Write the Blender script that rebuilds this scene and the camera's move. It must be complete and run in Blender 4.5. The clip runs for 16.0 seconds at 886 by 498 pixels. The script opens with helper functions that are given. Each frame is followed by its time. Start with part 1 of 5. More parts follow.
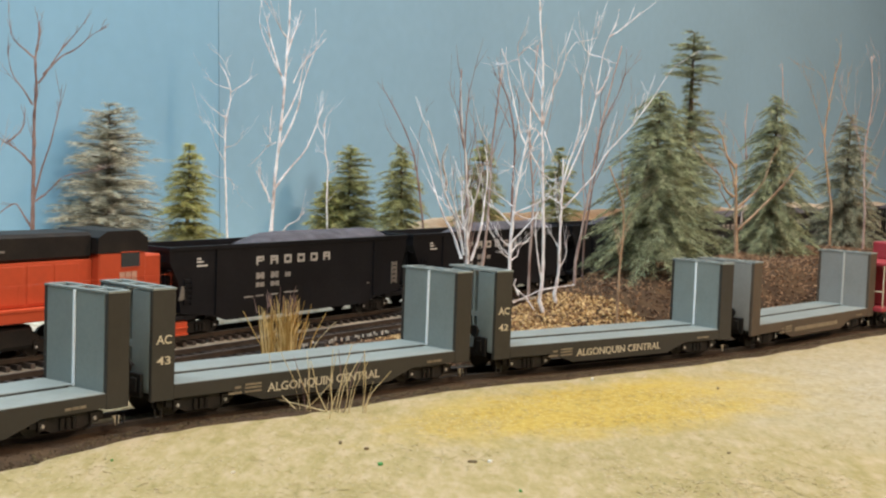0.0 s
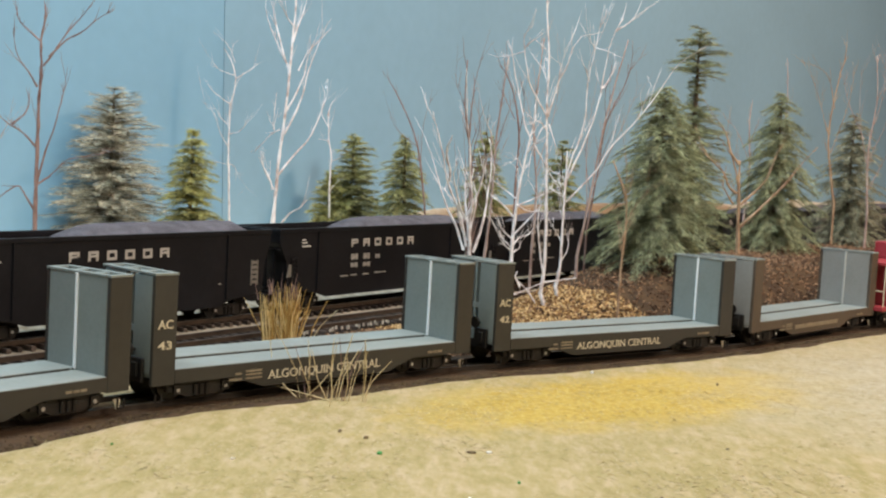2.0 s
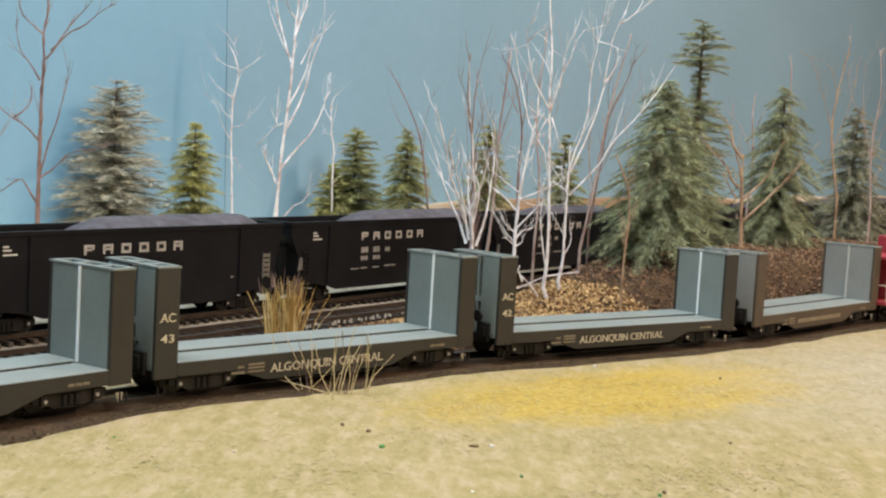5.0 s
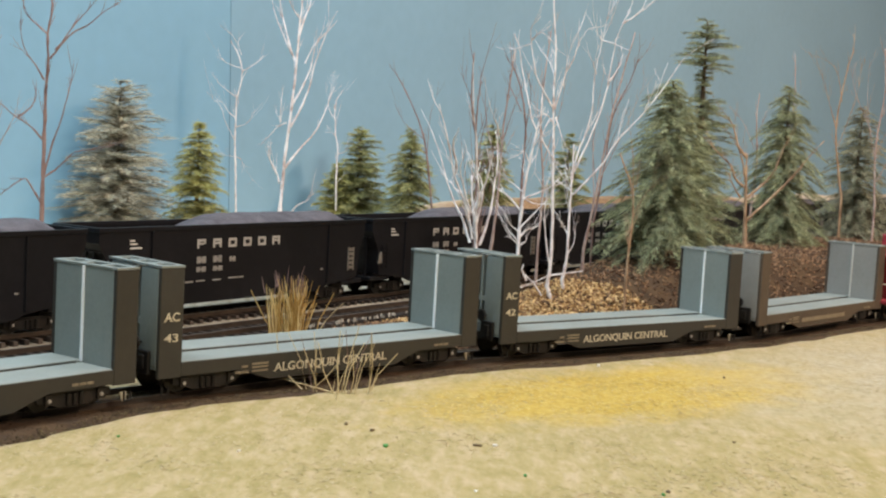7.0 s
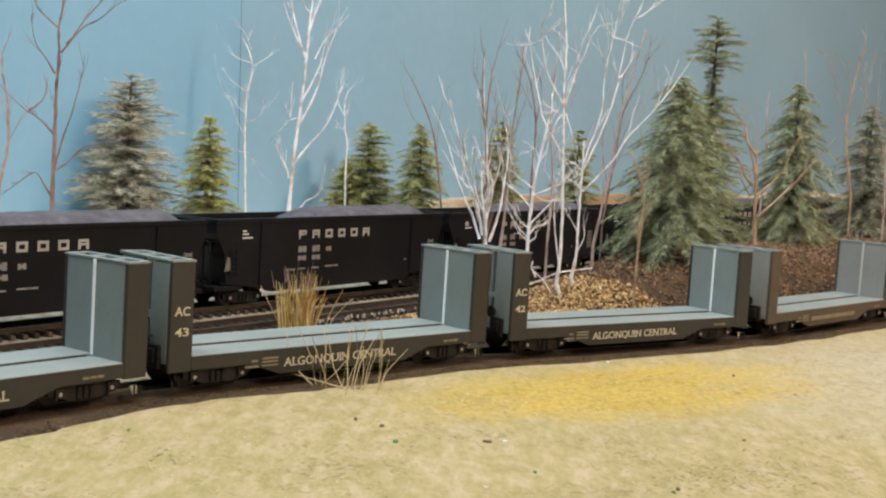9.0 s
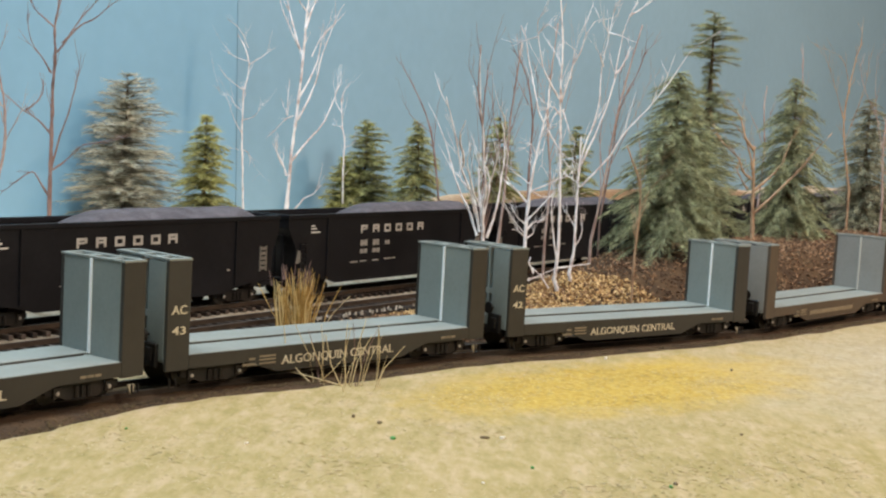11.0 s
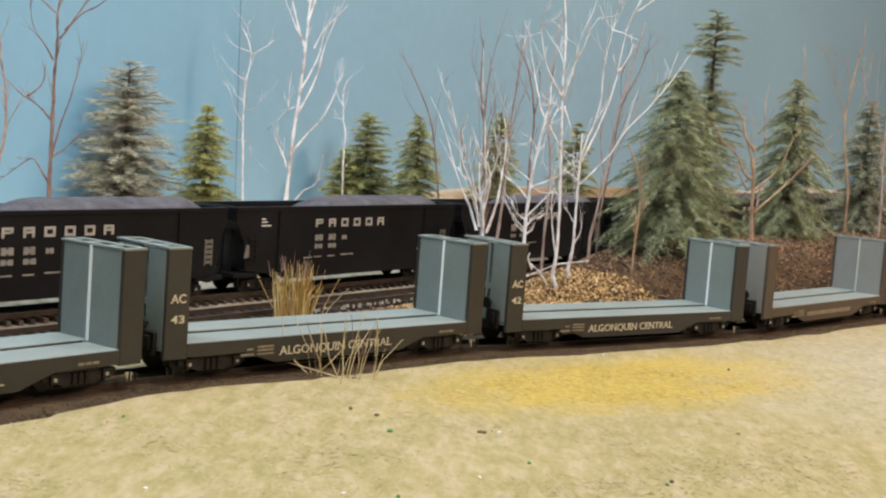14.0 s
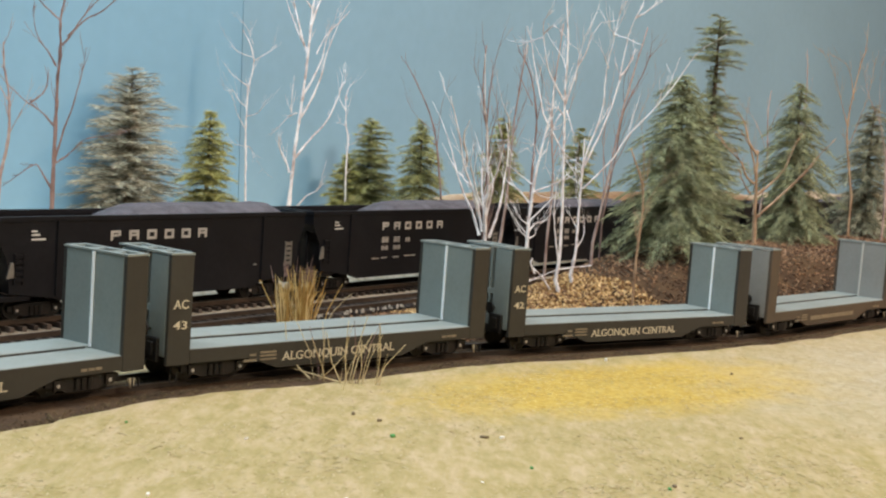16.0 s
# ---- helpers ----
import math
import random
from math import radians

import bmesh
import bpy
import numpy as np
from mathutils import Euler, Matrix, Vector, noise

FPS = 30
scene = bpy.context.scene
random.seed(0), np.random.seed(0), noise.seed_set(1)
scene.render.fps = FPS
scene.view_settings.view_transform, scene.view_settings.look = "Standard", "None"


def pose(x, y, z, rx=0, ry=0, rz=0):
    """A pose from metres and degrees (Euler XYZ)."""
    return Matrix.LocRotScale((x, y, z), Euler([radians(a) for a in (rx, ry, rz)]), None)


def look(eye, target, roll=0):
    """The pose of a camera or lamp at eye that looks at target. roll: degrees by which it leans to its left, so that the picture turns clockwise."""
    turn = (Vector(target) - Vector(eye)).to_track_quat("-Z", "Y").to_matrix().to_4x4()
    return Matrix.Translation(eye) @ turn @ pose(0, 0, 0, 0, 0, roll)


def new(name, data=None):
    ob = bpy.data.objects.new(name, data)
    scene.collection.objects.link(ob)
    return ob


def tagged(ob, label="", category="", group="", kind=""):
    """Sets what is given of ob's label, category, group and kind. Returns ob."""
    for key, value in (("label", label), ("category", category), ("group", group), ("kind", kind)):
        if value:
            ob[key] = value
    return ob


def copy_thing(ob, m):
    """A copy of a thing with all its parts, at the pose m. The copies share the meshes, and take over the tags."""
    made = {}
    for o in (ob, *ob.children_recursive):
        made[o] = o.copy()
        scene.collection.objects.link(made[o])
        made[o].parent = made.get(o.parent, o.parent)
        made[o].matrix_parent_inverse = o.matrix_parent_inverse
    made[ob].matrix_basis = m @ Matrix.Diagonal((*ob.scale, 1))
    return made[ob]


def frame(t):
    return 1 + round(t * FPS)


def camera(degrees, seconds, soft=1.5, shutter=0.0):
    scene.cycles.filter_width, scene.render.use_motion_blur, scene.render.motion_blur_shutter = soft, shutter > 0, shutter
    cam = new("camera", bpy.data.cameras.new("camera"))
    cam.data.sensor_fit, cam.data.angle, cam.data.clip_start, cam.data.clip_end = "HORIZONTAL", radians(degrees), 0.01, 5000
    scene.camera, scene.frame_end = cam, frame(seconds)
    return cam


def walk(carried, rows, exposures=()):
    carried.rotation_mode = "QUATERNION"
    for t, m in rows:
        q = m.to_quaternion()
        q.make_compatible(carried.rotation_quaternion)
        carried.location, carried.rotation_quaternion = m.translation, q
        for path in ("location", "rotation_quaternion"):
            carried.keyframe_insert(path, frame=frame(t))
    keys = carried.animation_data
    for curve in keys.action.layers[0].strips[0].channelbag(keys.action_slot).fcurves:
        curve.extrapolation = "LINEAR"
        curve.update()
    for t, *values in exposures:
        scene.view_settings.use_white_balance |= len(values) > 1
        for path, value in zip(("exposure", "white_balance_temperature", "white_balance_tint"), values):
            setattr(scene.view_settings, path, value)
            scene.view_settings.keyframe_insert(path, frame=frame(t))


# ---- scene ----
cam = camera(38.19, 16.0, soft=2.25)
CAMERA_ROWS = [
    (0.0, pose(0.0018, -0.0003, 0.0943, 86.009, -2.105, -0.292)),
    (0.5, pose(0.0017, -0.0002, 0.0943, 85.963, -2.249, -0.333)),
    (1.0, pose(0.0012, -0.0001, 0.0942, 85.801, -2.825, -0.408)),
    (1.5, pose(0.0010, -0.0003, 0.0944, 85.646, -3.062, -0.461)),
    (2.0, pose(0.0008, -0.0004, 0.0942, 85.595, -3.258, -0.196)),
    (2.5, pose(0.0007, -0.0002, 0.0945, 85.642, -3.218, -0.163)),
    (3.0, pose(0.0012, -0.0001, 0.0941, 85.641, -3.172, -0.304)),
    (3.5, pose(0.0008, -0.0000, 0.0939, 85.466, -3.466, -0.302)),
    (4.0, pose(0.0011, -0.0002, 0.0940, 85.369, -3.273, -0.171)),
    (6.5, pose(0.0005, 0.0002, 0.0939, 85.290, -3.382, 0.096)),
    (7.0, pose(0.0010, -0.0001, 0.0941, 85.267, -3.265, 0.110)),
    (7.5, pose(0.0004, -0.0003, 0.0939, 85.242, -3.438, 0.061)),
    (8.0, pose(0.0006, -0.0003, 0.0938, 85.206, -3.368, 0.148)),
    (8.5, pose(0.0004, 0.0001, 0.0939, 85.174, -3.495, 0.389)),
    (9.0, pose(-0.0001, 0.0000, 0.0938, 85.091, -3.579, 0.470)),
    (11.5, pose(0.0011, -0.0000, 0.0937, 84.891, -3.139, 0.411)),
    (12.0, pose(0.0004, -0.0001, 0.0936, 84.817, -3.425, 0.538)),
    (12.5, pose(0.0004, -0.0000, 0.0937, 84.817, -3.418, 0.542)),
    (13.0, pose(0.0001, 0.0001, 0.0933, 84.830, -3.615, 0.458)),
    (13.5, pose(0.0001, -0.0001, 0.0933, 84.800, -3.847, 0.458)),
    (14.0, pose(-0.0000, -0.0000, 0.0933, 84.732, -4.268, 0.393)),
    (14.5, pose(-0.0002, 0.0001, 0.0932, 84.671, -4.367, 0.379)),
    (15.0, pose(-0.0001, -0.0000, 0.0936, 84.750, -4.365, 0.574)),
    (15.5, pose(0.0003, 0.0001, 0.0934, 84.849, -4.225, 0.637)),
    (16.0, pose(0.0004, -0.0002, 0.0934, 84.942, -4.109, 0.535)),
]
walk(cam, CAMERA_ROWS)

# ---- world and lamps ----
world = bpy.data.worlds.new("room_ambience")
scene.world = world
world.use_nodes = True
world.node_tree.nodes["Background"].inputs[0].default_value = (0.75, 0.85, 1.0, 1)
world.node_tree.nodes["Background"].inputs[1].default_value = 0.12
scene.view_settings.exposure = 0.0


def room_lamp(name, place, target, sx, sy, watts, colour):
    data = bpy.data.lights.new(name, "AREA")
    data.shape, data.size, data.size_y, data.energy, data.color = "RECTANGLE", sx, sy, watts, colour
    ob = new(name, data)
    ob.matrix_world = look(place, target)
    return ob


# unseen, assumed lamps: battens over the layout, one above the back track, and lamps further back in the room
room_lamp("batten_lamp", (-0.10, 0.02, 1.30), (-0.26, 0.70, 0.08), 0.9, 0.14, 13.5, (0.91, 0.965, 1.0))
# added to brighten the sand strip behind the hoppers
over = room_lamp("back_batten_lamp", (0, 0, 0), (0, 0, -1), 1.2, 0.10, 11.5, (0.92, 0.97, 1.0))
over.matrix_world = pose(-0.155, 0.560, 1.34, 0, 0, 54.8)
room_lamp("room_lamp", (1.20, -0.42, 1.08), (0.15, 1.0, 0.05), 0.36, 0.36, 14.0, (1.0, 0.88, 0.72))
# added to warm and grey the wall towards the right
room_lamp("warm_lamp", (1.35, 0.75, 1.05), (0.75, 1.75, 0.20), 0.15, 0.15, 17.0, (1.0, 0.62, 0.42))


# ---- materials ----
def material(name, colours, scale, rough=0.6, metal=0.0, bump=0.0, fine=None, island=0.0, random_ob=0.0, spec=0.5):
    """Two scales of noise mix the colours; island / random_ob vary piece by piece."""
    m = bpy.data.materials.new(name)
    m.use_nodes = True
    nt = m.node_tree
    nodes, links = nt.nodes, nt.links
    bsdf = nodes["Principled BSDF"]
    bsdf.inputs["Roughness"].default_value = rough
    bsdf.inputs["Metallic"].default_value = metal
    bsdf.inputs["Specular IOR Level"].default_value = spec
    co = nodes.new("ShaderNodeTexCoord")
    n1 = nodes.new("ShaderNodeTexNoise")
    n1.inputs["Scale"].default_value, n1.inputs["Detail"].default_value = scale, 6.0
    n2 = nodes.new("ShaderNodeTexNoise")
    n2.inputs["Scale"].default_value, n2.inputs["Detail"].default_value = fine or scale * 7, 3.0
    for n in (n1, n2):
        links.new(co.outputs["Object"], n.inputs["Vector"])
    add = nodes.new("ShaderNodeMath")
    add.operation = "MULTIPLY_ADD"
    links.new(n2.outputs["Fac"], add.inputs[0])
    add.inputs[1].default_value = 0.45
    links.new(n1.outputs["Fac"], add.inputs[2])
    sub = nodes.new("ShaderNodeMath")
    sub.operation = "SUBTRACT"
    links.new(add.outputs[0], sub.inputs[0])
    sub.inputs[1].default_value = 0.225
    last = sub
    for amount, node, socket in ((island, "ShaderNodeNewGeometry", "Random Per Island"), (random_ob, "ShaderNodeObjectInfo", "Random")):
        if amount:
            r = nodes.new(node)
            k = nodes.new("ShaderNodeMath")
            k.operation = "MULTIPLY_ADD"
            links.new(r.outputs[socket], k.inputs[0])
            k.inputs[1].default_value = amount
            links.new(last.outputs[0], k.inputs[2])
            s = nodes.new("ShaderNodeMath")
            s.operation = "SUBTRACT"
            links.new(k.outputs[0], s.inputs[0])
            s.inputs[1].default_value = amount / 2
            last = s
    ramp = nodes.new("ShaderNodeValToRGB")
    els = ramp.color_ramp.elements
    lo, hi = 0.3, 0.7
    for i, c in enumerate(colours):
        p = lo + (hi - lo) * i / max(1, len(colours) - 1)
        e = els[i] if i < 2 else els.new(p)
        e.position, e.color = p, (*c, 1)
    links.new(last.outputs[0], ramp.inputs[0])
    links.new(ramp.outputs[0], bsdf.inputs["Base Color"])
    if bump:
        b = nodes.new("ShaderNodeBump")
        b.inputs["Strength"].default_value, b.inputs["Distance"].default_value = bump, 0.001
        links.new(n2.outputs["Fac"], b.inputs["Height"])
        links.new(b.outputs[0], bsdf.inputs["Normal"])
    return m


def tint_area(mat, colours, scale, coords, edge):
    """Another colouring of the same surface inside an oblong area: coords (cx, cy, angle, half length, half width); its rim is broken by noise."""
    nt = mat.node_tree
    nodes, links = nt.nodes, nt.links
    co = nodes.new("ShaderNodeTexCoord")
    mp = nodes.new("ShaderNodeMapping")
    mp.vector_type = "TEXTURE"
    mp.inputs["Location"].default_value = (coords[0], coords[1], 0)
    mp.inputs["Rotation"].default_value = (0, 0, coords[2])
    mp.inputs["Scale"].default_value = (coords[3], coords[4], 1000)
    links.new(co.outputs["Object"], mp.inputs["Vector"])
    ln = nodes.new("ShaderNodeVectorMath")
    ln.operation = "LENGTH"
    links.new(mp.outputs[0], ln.inputs[0])
    nz = nodes.new("ShaderNodeTexNoise")
    nz.inputs["Scale"].default_value, nz.inputs["Detail"].default_value = scale, 6.0
    links.new(co.outputs["Object"], nz.inputs["Vector"])
    ad = nodes.new("ShaderNodeMath")
    ad.operation = "MULTIPLY_ADD"
    links.new(nz.outputs["Fac"], ad.inputs[0])
    ad.inputs[1].default_value = edge
    links.new(ln.outputs["Value"], ad.inputs[2])
    mr = nodes.new("ShaderNodeMapRange")
    mr.inputs["From Min"].default_value, mr.inputs["From Max"].default_value = 0.55 + edge / 2, 1.0 + edge / 2
    mr.inputs["To Min"].default_value, mr.inputs["To Max"].default_value = 1.0, 0.0
    links.new(ad.outputs[0], mr.inputs["Value"])
    rp = nodes.new("ShaderNodeValToRGB")
    els = rp.color_ramp.elements
    for i, c in enumerate(colours):
        e = els[i] if i < 2 else els.new(0.7)
        e.position, e.color = 0.3 + 0.4 * i / max(1, len(colours) - 1), (*c, 1)
    n2 = nodes.new("ShaderNodeTexNoise")
    n2.inputs["Scale"].default_value, n2.inputs["Detail"].default_value = scale * 6, 5.0
    links.new(co.outputs["Object"], n2.inputs["Vector"])
    links.new(n2.outputs["Fac"], rp.inputs[0])
    mix = nodes.new("ShaderNodeMix")
    mix.data_type = "RGBA"
    bsdf = nodes["Principled BSDF"]
    old = bsdf.inputs["Base Color"].links[0].from_socket
    links.new(mr.outputs[0], mix.inputs["Factor"])
    links.new(old, mix.inputs["A"])
    links.new(rp.outputs[0], mix.inputs["B"])
    links.new(mix.outputs["Result"], bsdf.inputs["Base Color"])


def lay_of_pile(mat):
    """A brushed mat: the noise is drawn out along the lay of its pile."""
    nt = mat.node_tree
    co = next(n for n in nt.nodes if n.type == "TEX_COORD")
    mp = nt.nodes.new("ShaderNodeMapping")
    mp.inputs["Rotation"].default_value = (0, 0, 0.25)
    mp.inputs["Scale"].default_value = (1.0, 0.38, 1.0)
    nt.links.new(co.outputs["Object"], mp.inputs["Vector"])
    for n in nt.nodes:
        if n.type == "TEX_NOISE":
            nt.links.new(mp.outputs["Vector"], n.inputs["Vector"])


def shades(c, k=0.18):
    return [tuple(v * (1 - k) for v in c), c, tuple(min(1, v * (1 + k)) for v in c)]


WALL_BLUE = material("sky_blue_wall_paint", shades((0.214, 0.422, 0.60), 0.05), 5, 0.75, fine=90, bump=0.05)
# the second panel's blue is set slightly greyer than the first's
WALL_GREY_BLUE = material("greyer_sky_blue_wall", shades((0.230, 0.418, 0.575), 0.05), 5, 0.75, fine=90, bump=0.05)
# unseen room surfaces; their tone sets how much light bounces back
ROOM_WHITE = material("unseen_room_surface", shades((0.50, 0.497, 0.49), 0.04), 3, 0.8)
DIRT = material("dark_layout_soil", [(0.034, 0.018, 0.007), (0.054, 0.029, 0.011), (0.078, 0.044, 0.017)], 60, 0.95, bump=0.4, fine=500)
GRASS = material("straw_grass_mat", [(0.288, 0.232, 0.088), (0.357, 0.280, 0.129), (0.425, 0.327, 0.190)], 190, 0.95, bump=0.3, fine=520)
lay_of_pile(GRASS)
FIBRE = material("straw_grass_fibre", [(0.320, 0.267, 0.104), (0.385, 0.302, 0.146), (0.462, 0.370, 0.218)], 70, 0.9, island=0.6, fine=300)
GOLD_FIBRE = material("golden_grass_fibre", [(0.470, 0.311, 0.059), (0.538, 0.378, 0.084), (0.605, 0.470, 0.168)], 60, 0.9, island=0.8)
tint_area(GRASS, [(0.340, 0.220, 0.034), (0.435, 0.297, 0.052), (0.480, 0.360, 0.098)], 60, (0.094, 0.522, 0.66, 0.146, 0.052), 0.7)
# paler, greyer mat towards the end of the curve
tint_area(GRASS, [(0.311, 0.260, 0.160), (0.395, 0.332, 0.218), (0.445, 0.382, 0.269)], 50, (0.33, 0.62, 0.8, 0.28, 0.17), 0.5)
# sandy ground along the wall, behind the far track
tint_area(DIRT, [(0.50, 0.40, 0.27), (0.70, 0.61, 0.46), (0.80, 0.73, 0.60)], 40, (-0.227 + 0.576, 0.801 + 0.817, 0.9564, 2.5, 0.24), 0.12)
# tan leaf litter on the bank further along the wall
tint_area(DIRT, [(0.15, 0.085, 0.04), (0.27, 0.165, 0.085), (0.38, 0.26, 0.15)], 70, (0.230, 1.340, 0.9564, 0.68, 0.14), 0.4)
# sandy strip between the near and the middle track
tint_area(DIRT, [(0.20, 0.14, 0.07), (0.38, 0.29, 0.15), (0.50, 0.41, 0.24)], 60, (-0.097, 0.490, 0.74, 0.105, 0.027), 0.3)
GRIT = material("dark_track_grit", [(0.026, 0.015, 0.007), (0.045, 0.026, 0.012), (0.070, 0.042, 0.020)], 80, 0.85, island=1.0)
FRAY = material("frayed_mat_edge", [(0.055, 0.035, 0.016), (0.085, 0.058, 0.025), (0.125, 0.09, 0.04)], 80, 0.9, island=1.0)
CHIP_GOLD = material("golden_wood_chip", [(0.22, 0.115, 0.04), (0.44, 0.27, 0.10), (0.68, 0.48, 0.23)], 80, 0.8, island=1.1)
CHIP_BROWN = material("brown_leaf_mulch", [(0.08, 0.042, 0.022), (0.18, 0.10, 0.052), (0.32, 0.195, 0.11)], 80, 0.85, island=1.1)
CAR_GREY = material("grey_green_car_paint", shades((0.216, 0.248, 0.234), 0.10), 40, 0.55, fine=600, bump=0.08)
# last flat car: the dim, warm light at that end is put into its greys
CAR_GREY_DIMLIT = material("grey_car_paint_dim_lit", shades((0.245, 0.243, 0.228), 0.10), 40, 0.6, fine=600, bump=0.08)
RIB_DIMLIT = material("metal_rib_dim_lit", shades((0.46, 0.45, 0.42), 0.06), 60, 0.45)
CAR_DECK = material("grey_deck_paint", shades((0.215, 0.240, 0.224), 0.12), 45, 0.6, fine=500, bump=0.1)
CAR_DARK = material("dark_olive_side_paint", shades((0.031, 0.028, 0.022), 0.15), 40, 0.6, fine=500, bump=0.06)
# side paint browned to carry the warm light on the last flat car
CAR_DARK_WARMLIT = material("olive_side_paint_warm_lit", shades((0.075, 0.055, 0.038), 0.15), 40, 0.6, fine=500, bump=0.06)
# the glare on the rib is put into its near-white colour
RIB_WHITE = material("rib_with_painted_glare", shades((0.90, 0.94, 0.97), 0.02), 60, 0.25)
TRUCK_BROWN = material("brown_truck_side_frame", [(0.008, 0.006, 0.0045), (0.014, 0.010, 0.008), (0.026, 0.018, 0.014)], 150, 0.6, fine=700)
BLACK = material("black_truck_plastic", [(0.008, 0.0068, 0.006), (0.013, 0.011, 0.0098), (0.022, 0.0175, 0.014)], 90, 0.55, fine=700, spec=0.35)
WHEEL = material("dark_wheel_metal", shades((0.05, 0.045, 0.04), 0.3), 150, 0.4, 0.6)
STEEL = material("worn_steel", shades((0.15, 0.128, 0.11), 0.25), 120, 0.45, 0.7)
# pale colour stands for the glints on the wheels' axle ends
AXLE_GLINT = material("axle_end_glint", shades((0.42, 0.40, 0.37), 0.2), 200, 0.25)
RUST = material("rusty_rail_side", shades((0.055, 0.038, 0.026), 0.3), 150, 0.7, 0.2)
TIE = material("dark_brown_tie", [(0.024, 0.016, 0.012), (0.050, 0.036, 0.028), (0.085, 0.064, 0.051)], 150, 0.85, random_ob=0.5, island=0.5, bump=0.3)
CREAM = material("cream_lettering", shades((0.62, 0.55, 0.40), 0.1), 200, 0.6)
FAINT = material("worn_faint_lettering", shades((0.22, 0.18, 0.12), 0.2), 300, 0.6)
DULL_NUMBER = material("dull_cream_number", shades((0.50, 0.30, 0.22), 0.15), 300, 0.6)
# tan of the side ladder, also used for the light at the car gaps
LADDER_GAP_TAN = material("tan_ladder_paint_and_gap_light", shades((0.17, 0.155, 0.13), 0.25), 300, 0.6)
DIM_WHITE = material("worn_dim_white_lettering", shades((0.26, 0.245, 0.22), 0.25), 300, 0.6)
MARK_WHITE = material("dulled_white_lettering", shades((0.42, 0.40, 0.36), 0.2), 200, 0.6)
WHITE = material("white_lettering", shades((0.66, 0.64, 0.58), 0.1), 200, 0.6)
HOPPER = material("black_hopper_paint", [(0.0046, 0.0046, 0.0060), (0.0066, 0.0066, 0.0085), (0.0105, 0.0104, 0.0128)], 30, 0.45, fine=400, spec=0.3)
COAL = material("dark_grey_coal_load", [(0.052, 0.047, 0.056), (0.082, 0.075, 0.089), (0.115, 0.107, 0.124)], 130, 0.8, bump=0.7, fine=900)
ORANGE = material("orange_loco_paint", shades((0.52, 0.075, 0.026), 0.12), 25, 0.45, fine=300)
RED = material("dark_red_caboose_paint", shades((0.32, 0.035, 0.045), 0.15), 30, 0.5, fine=300)
GLASS = material("dark_cab_glass", shades((0.03, 0.035, 0.04), 0.1), 40, 0.15)
BIRCH = material("white_birch_twig", [(0.46, 0.36, 0.34), (0.82, 0.80, 0.82), (0.92, 0.93, 0.96)], 110, 0.75, fine=260, bump=0.3)
TWIG = material("red_brown_twig", [(0.13, 0.072, 0.06), (0.235, 0.145, 0.125), (0.34, 0.235, 0.21)], 60, 0.8, fine=260, bump=0.3)
PINK_TWIG = material("pale_pinkish_twig", [(0.26, 0.17, 0.15), (0.40, 0.30, 0.27), (0.55, 0.46, 0.42)], 60, 0.8, fine=260)
TAN_TWIG = material("tan_orange_twig", [(0.22, 0.13, 0.075), (0.37, 0.24, 0.145), (0.52, 0.38, 0.25)], 60, 0.8, fine=260)
BARK = material("fir_bark", shades((0.10, 0.07, 0.045), 0.3), 100, 0.9)
STRAW = material("golden_straw", [(0.46, 0.27, 0.07), (0.66, 0.44, 0.14), (0.80, 0.62, 0.29)], 80, 0.8, island=0.8)
DRY_STEM = material("pale_dry_stem", [(0.42, 0.32, 0.16), (0.58, 0.47, 0.27), (0.70, 0.60, 0.40)], 80, 0.8, island=0.6)


def needles(name, c):
    return material(name, [tuple(v * 0.45 for v in c), c, tuple(min(1, v * 1.75) for v in c)], 40, 0.75, island=0.9)


FIR_GREY = needles("grey_fir_needles", (0.42, 0.405, 0.315))
FIR_YELLOW = needles("yellow_green_fir_needles", (0.36, 0.355, 0.125))
FIR_GREEN = needles("green_fir_needles", (0.30, 0.31, 0.135))
FIR_BLUE = needles("blue_green_fir_needles", (0.268, 0.290, 0.162))
FIR_DARK = needles("dim_fir_needles", (0.27, 0.275, 0.19))


# ---- mesh helpers ----
def part(name, bm, mat, parent=None, label="", smooth=False):
    me = bpy.data.meshes.new(name)
    bm.to_mesh(me)
    bm.free()
    if smooth:
        for p in me.polygons:
            p.use_smooth = True
    me.materials.append(mat)
    ob = new(name, me)
    if parent is not None:
        ob.parent = parent
    if label:
        ob["label"] = label
    return ob


def piece(name, mesh, parent, m):
    ob = new(name, mesh)
    ob.parent = parent
    ob.matrix_local = m
    return ob


def box(bm, x0, x1, y0, y1, z0, z1, m=None, bevel=0.0):
    b = bmesh.ops.create_cube(bm, size=1.0)
    vs = b["verts"]
    t = Matrix.LocRotScale(((x0 + x1) / 2, (y0 + y1) / 2, (z0 + z1) / 2), None, (x1 - x0, y1 - y0, z1 - z0))
    bmesh.ops.transform(bm, matrix=(m or Matrix()) @ t, verts=vs)
    if bevel:
        es = list({e for v in vs for e in v.link_edges})
        bmesh.ops.bevel(bm, geom=es, offset=bevel, segments=1, affect="EDGES")
    return bm


def boxes(*rows, bevel=0.0):
    bm = bmesh.new()
    for r in rows:
        box(bm, *r, bevel=bevel)
    return bm


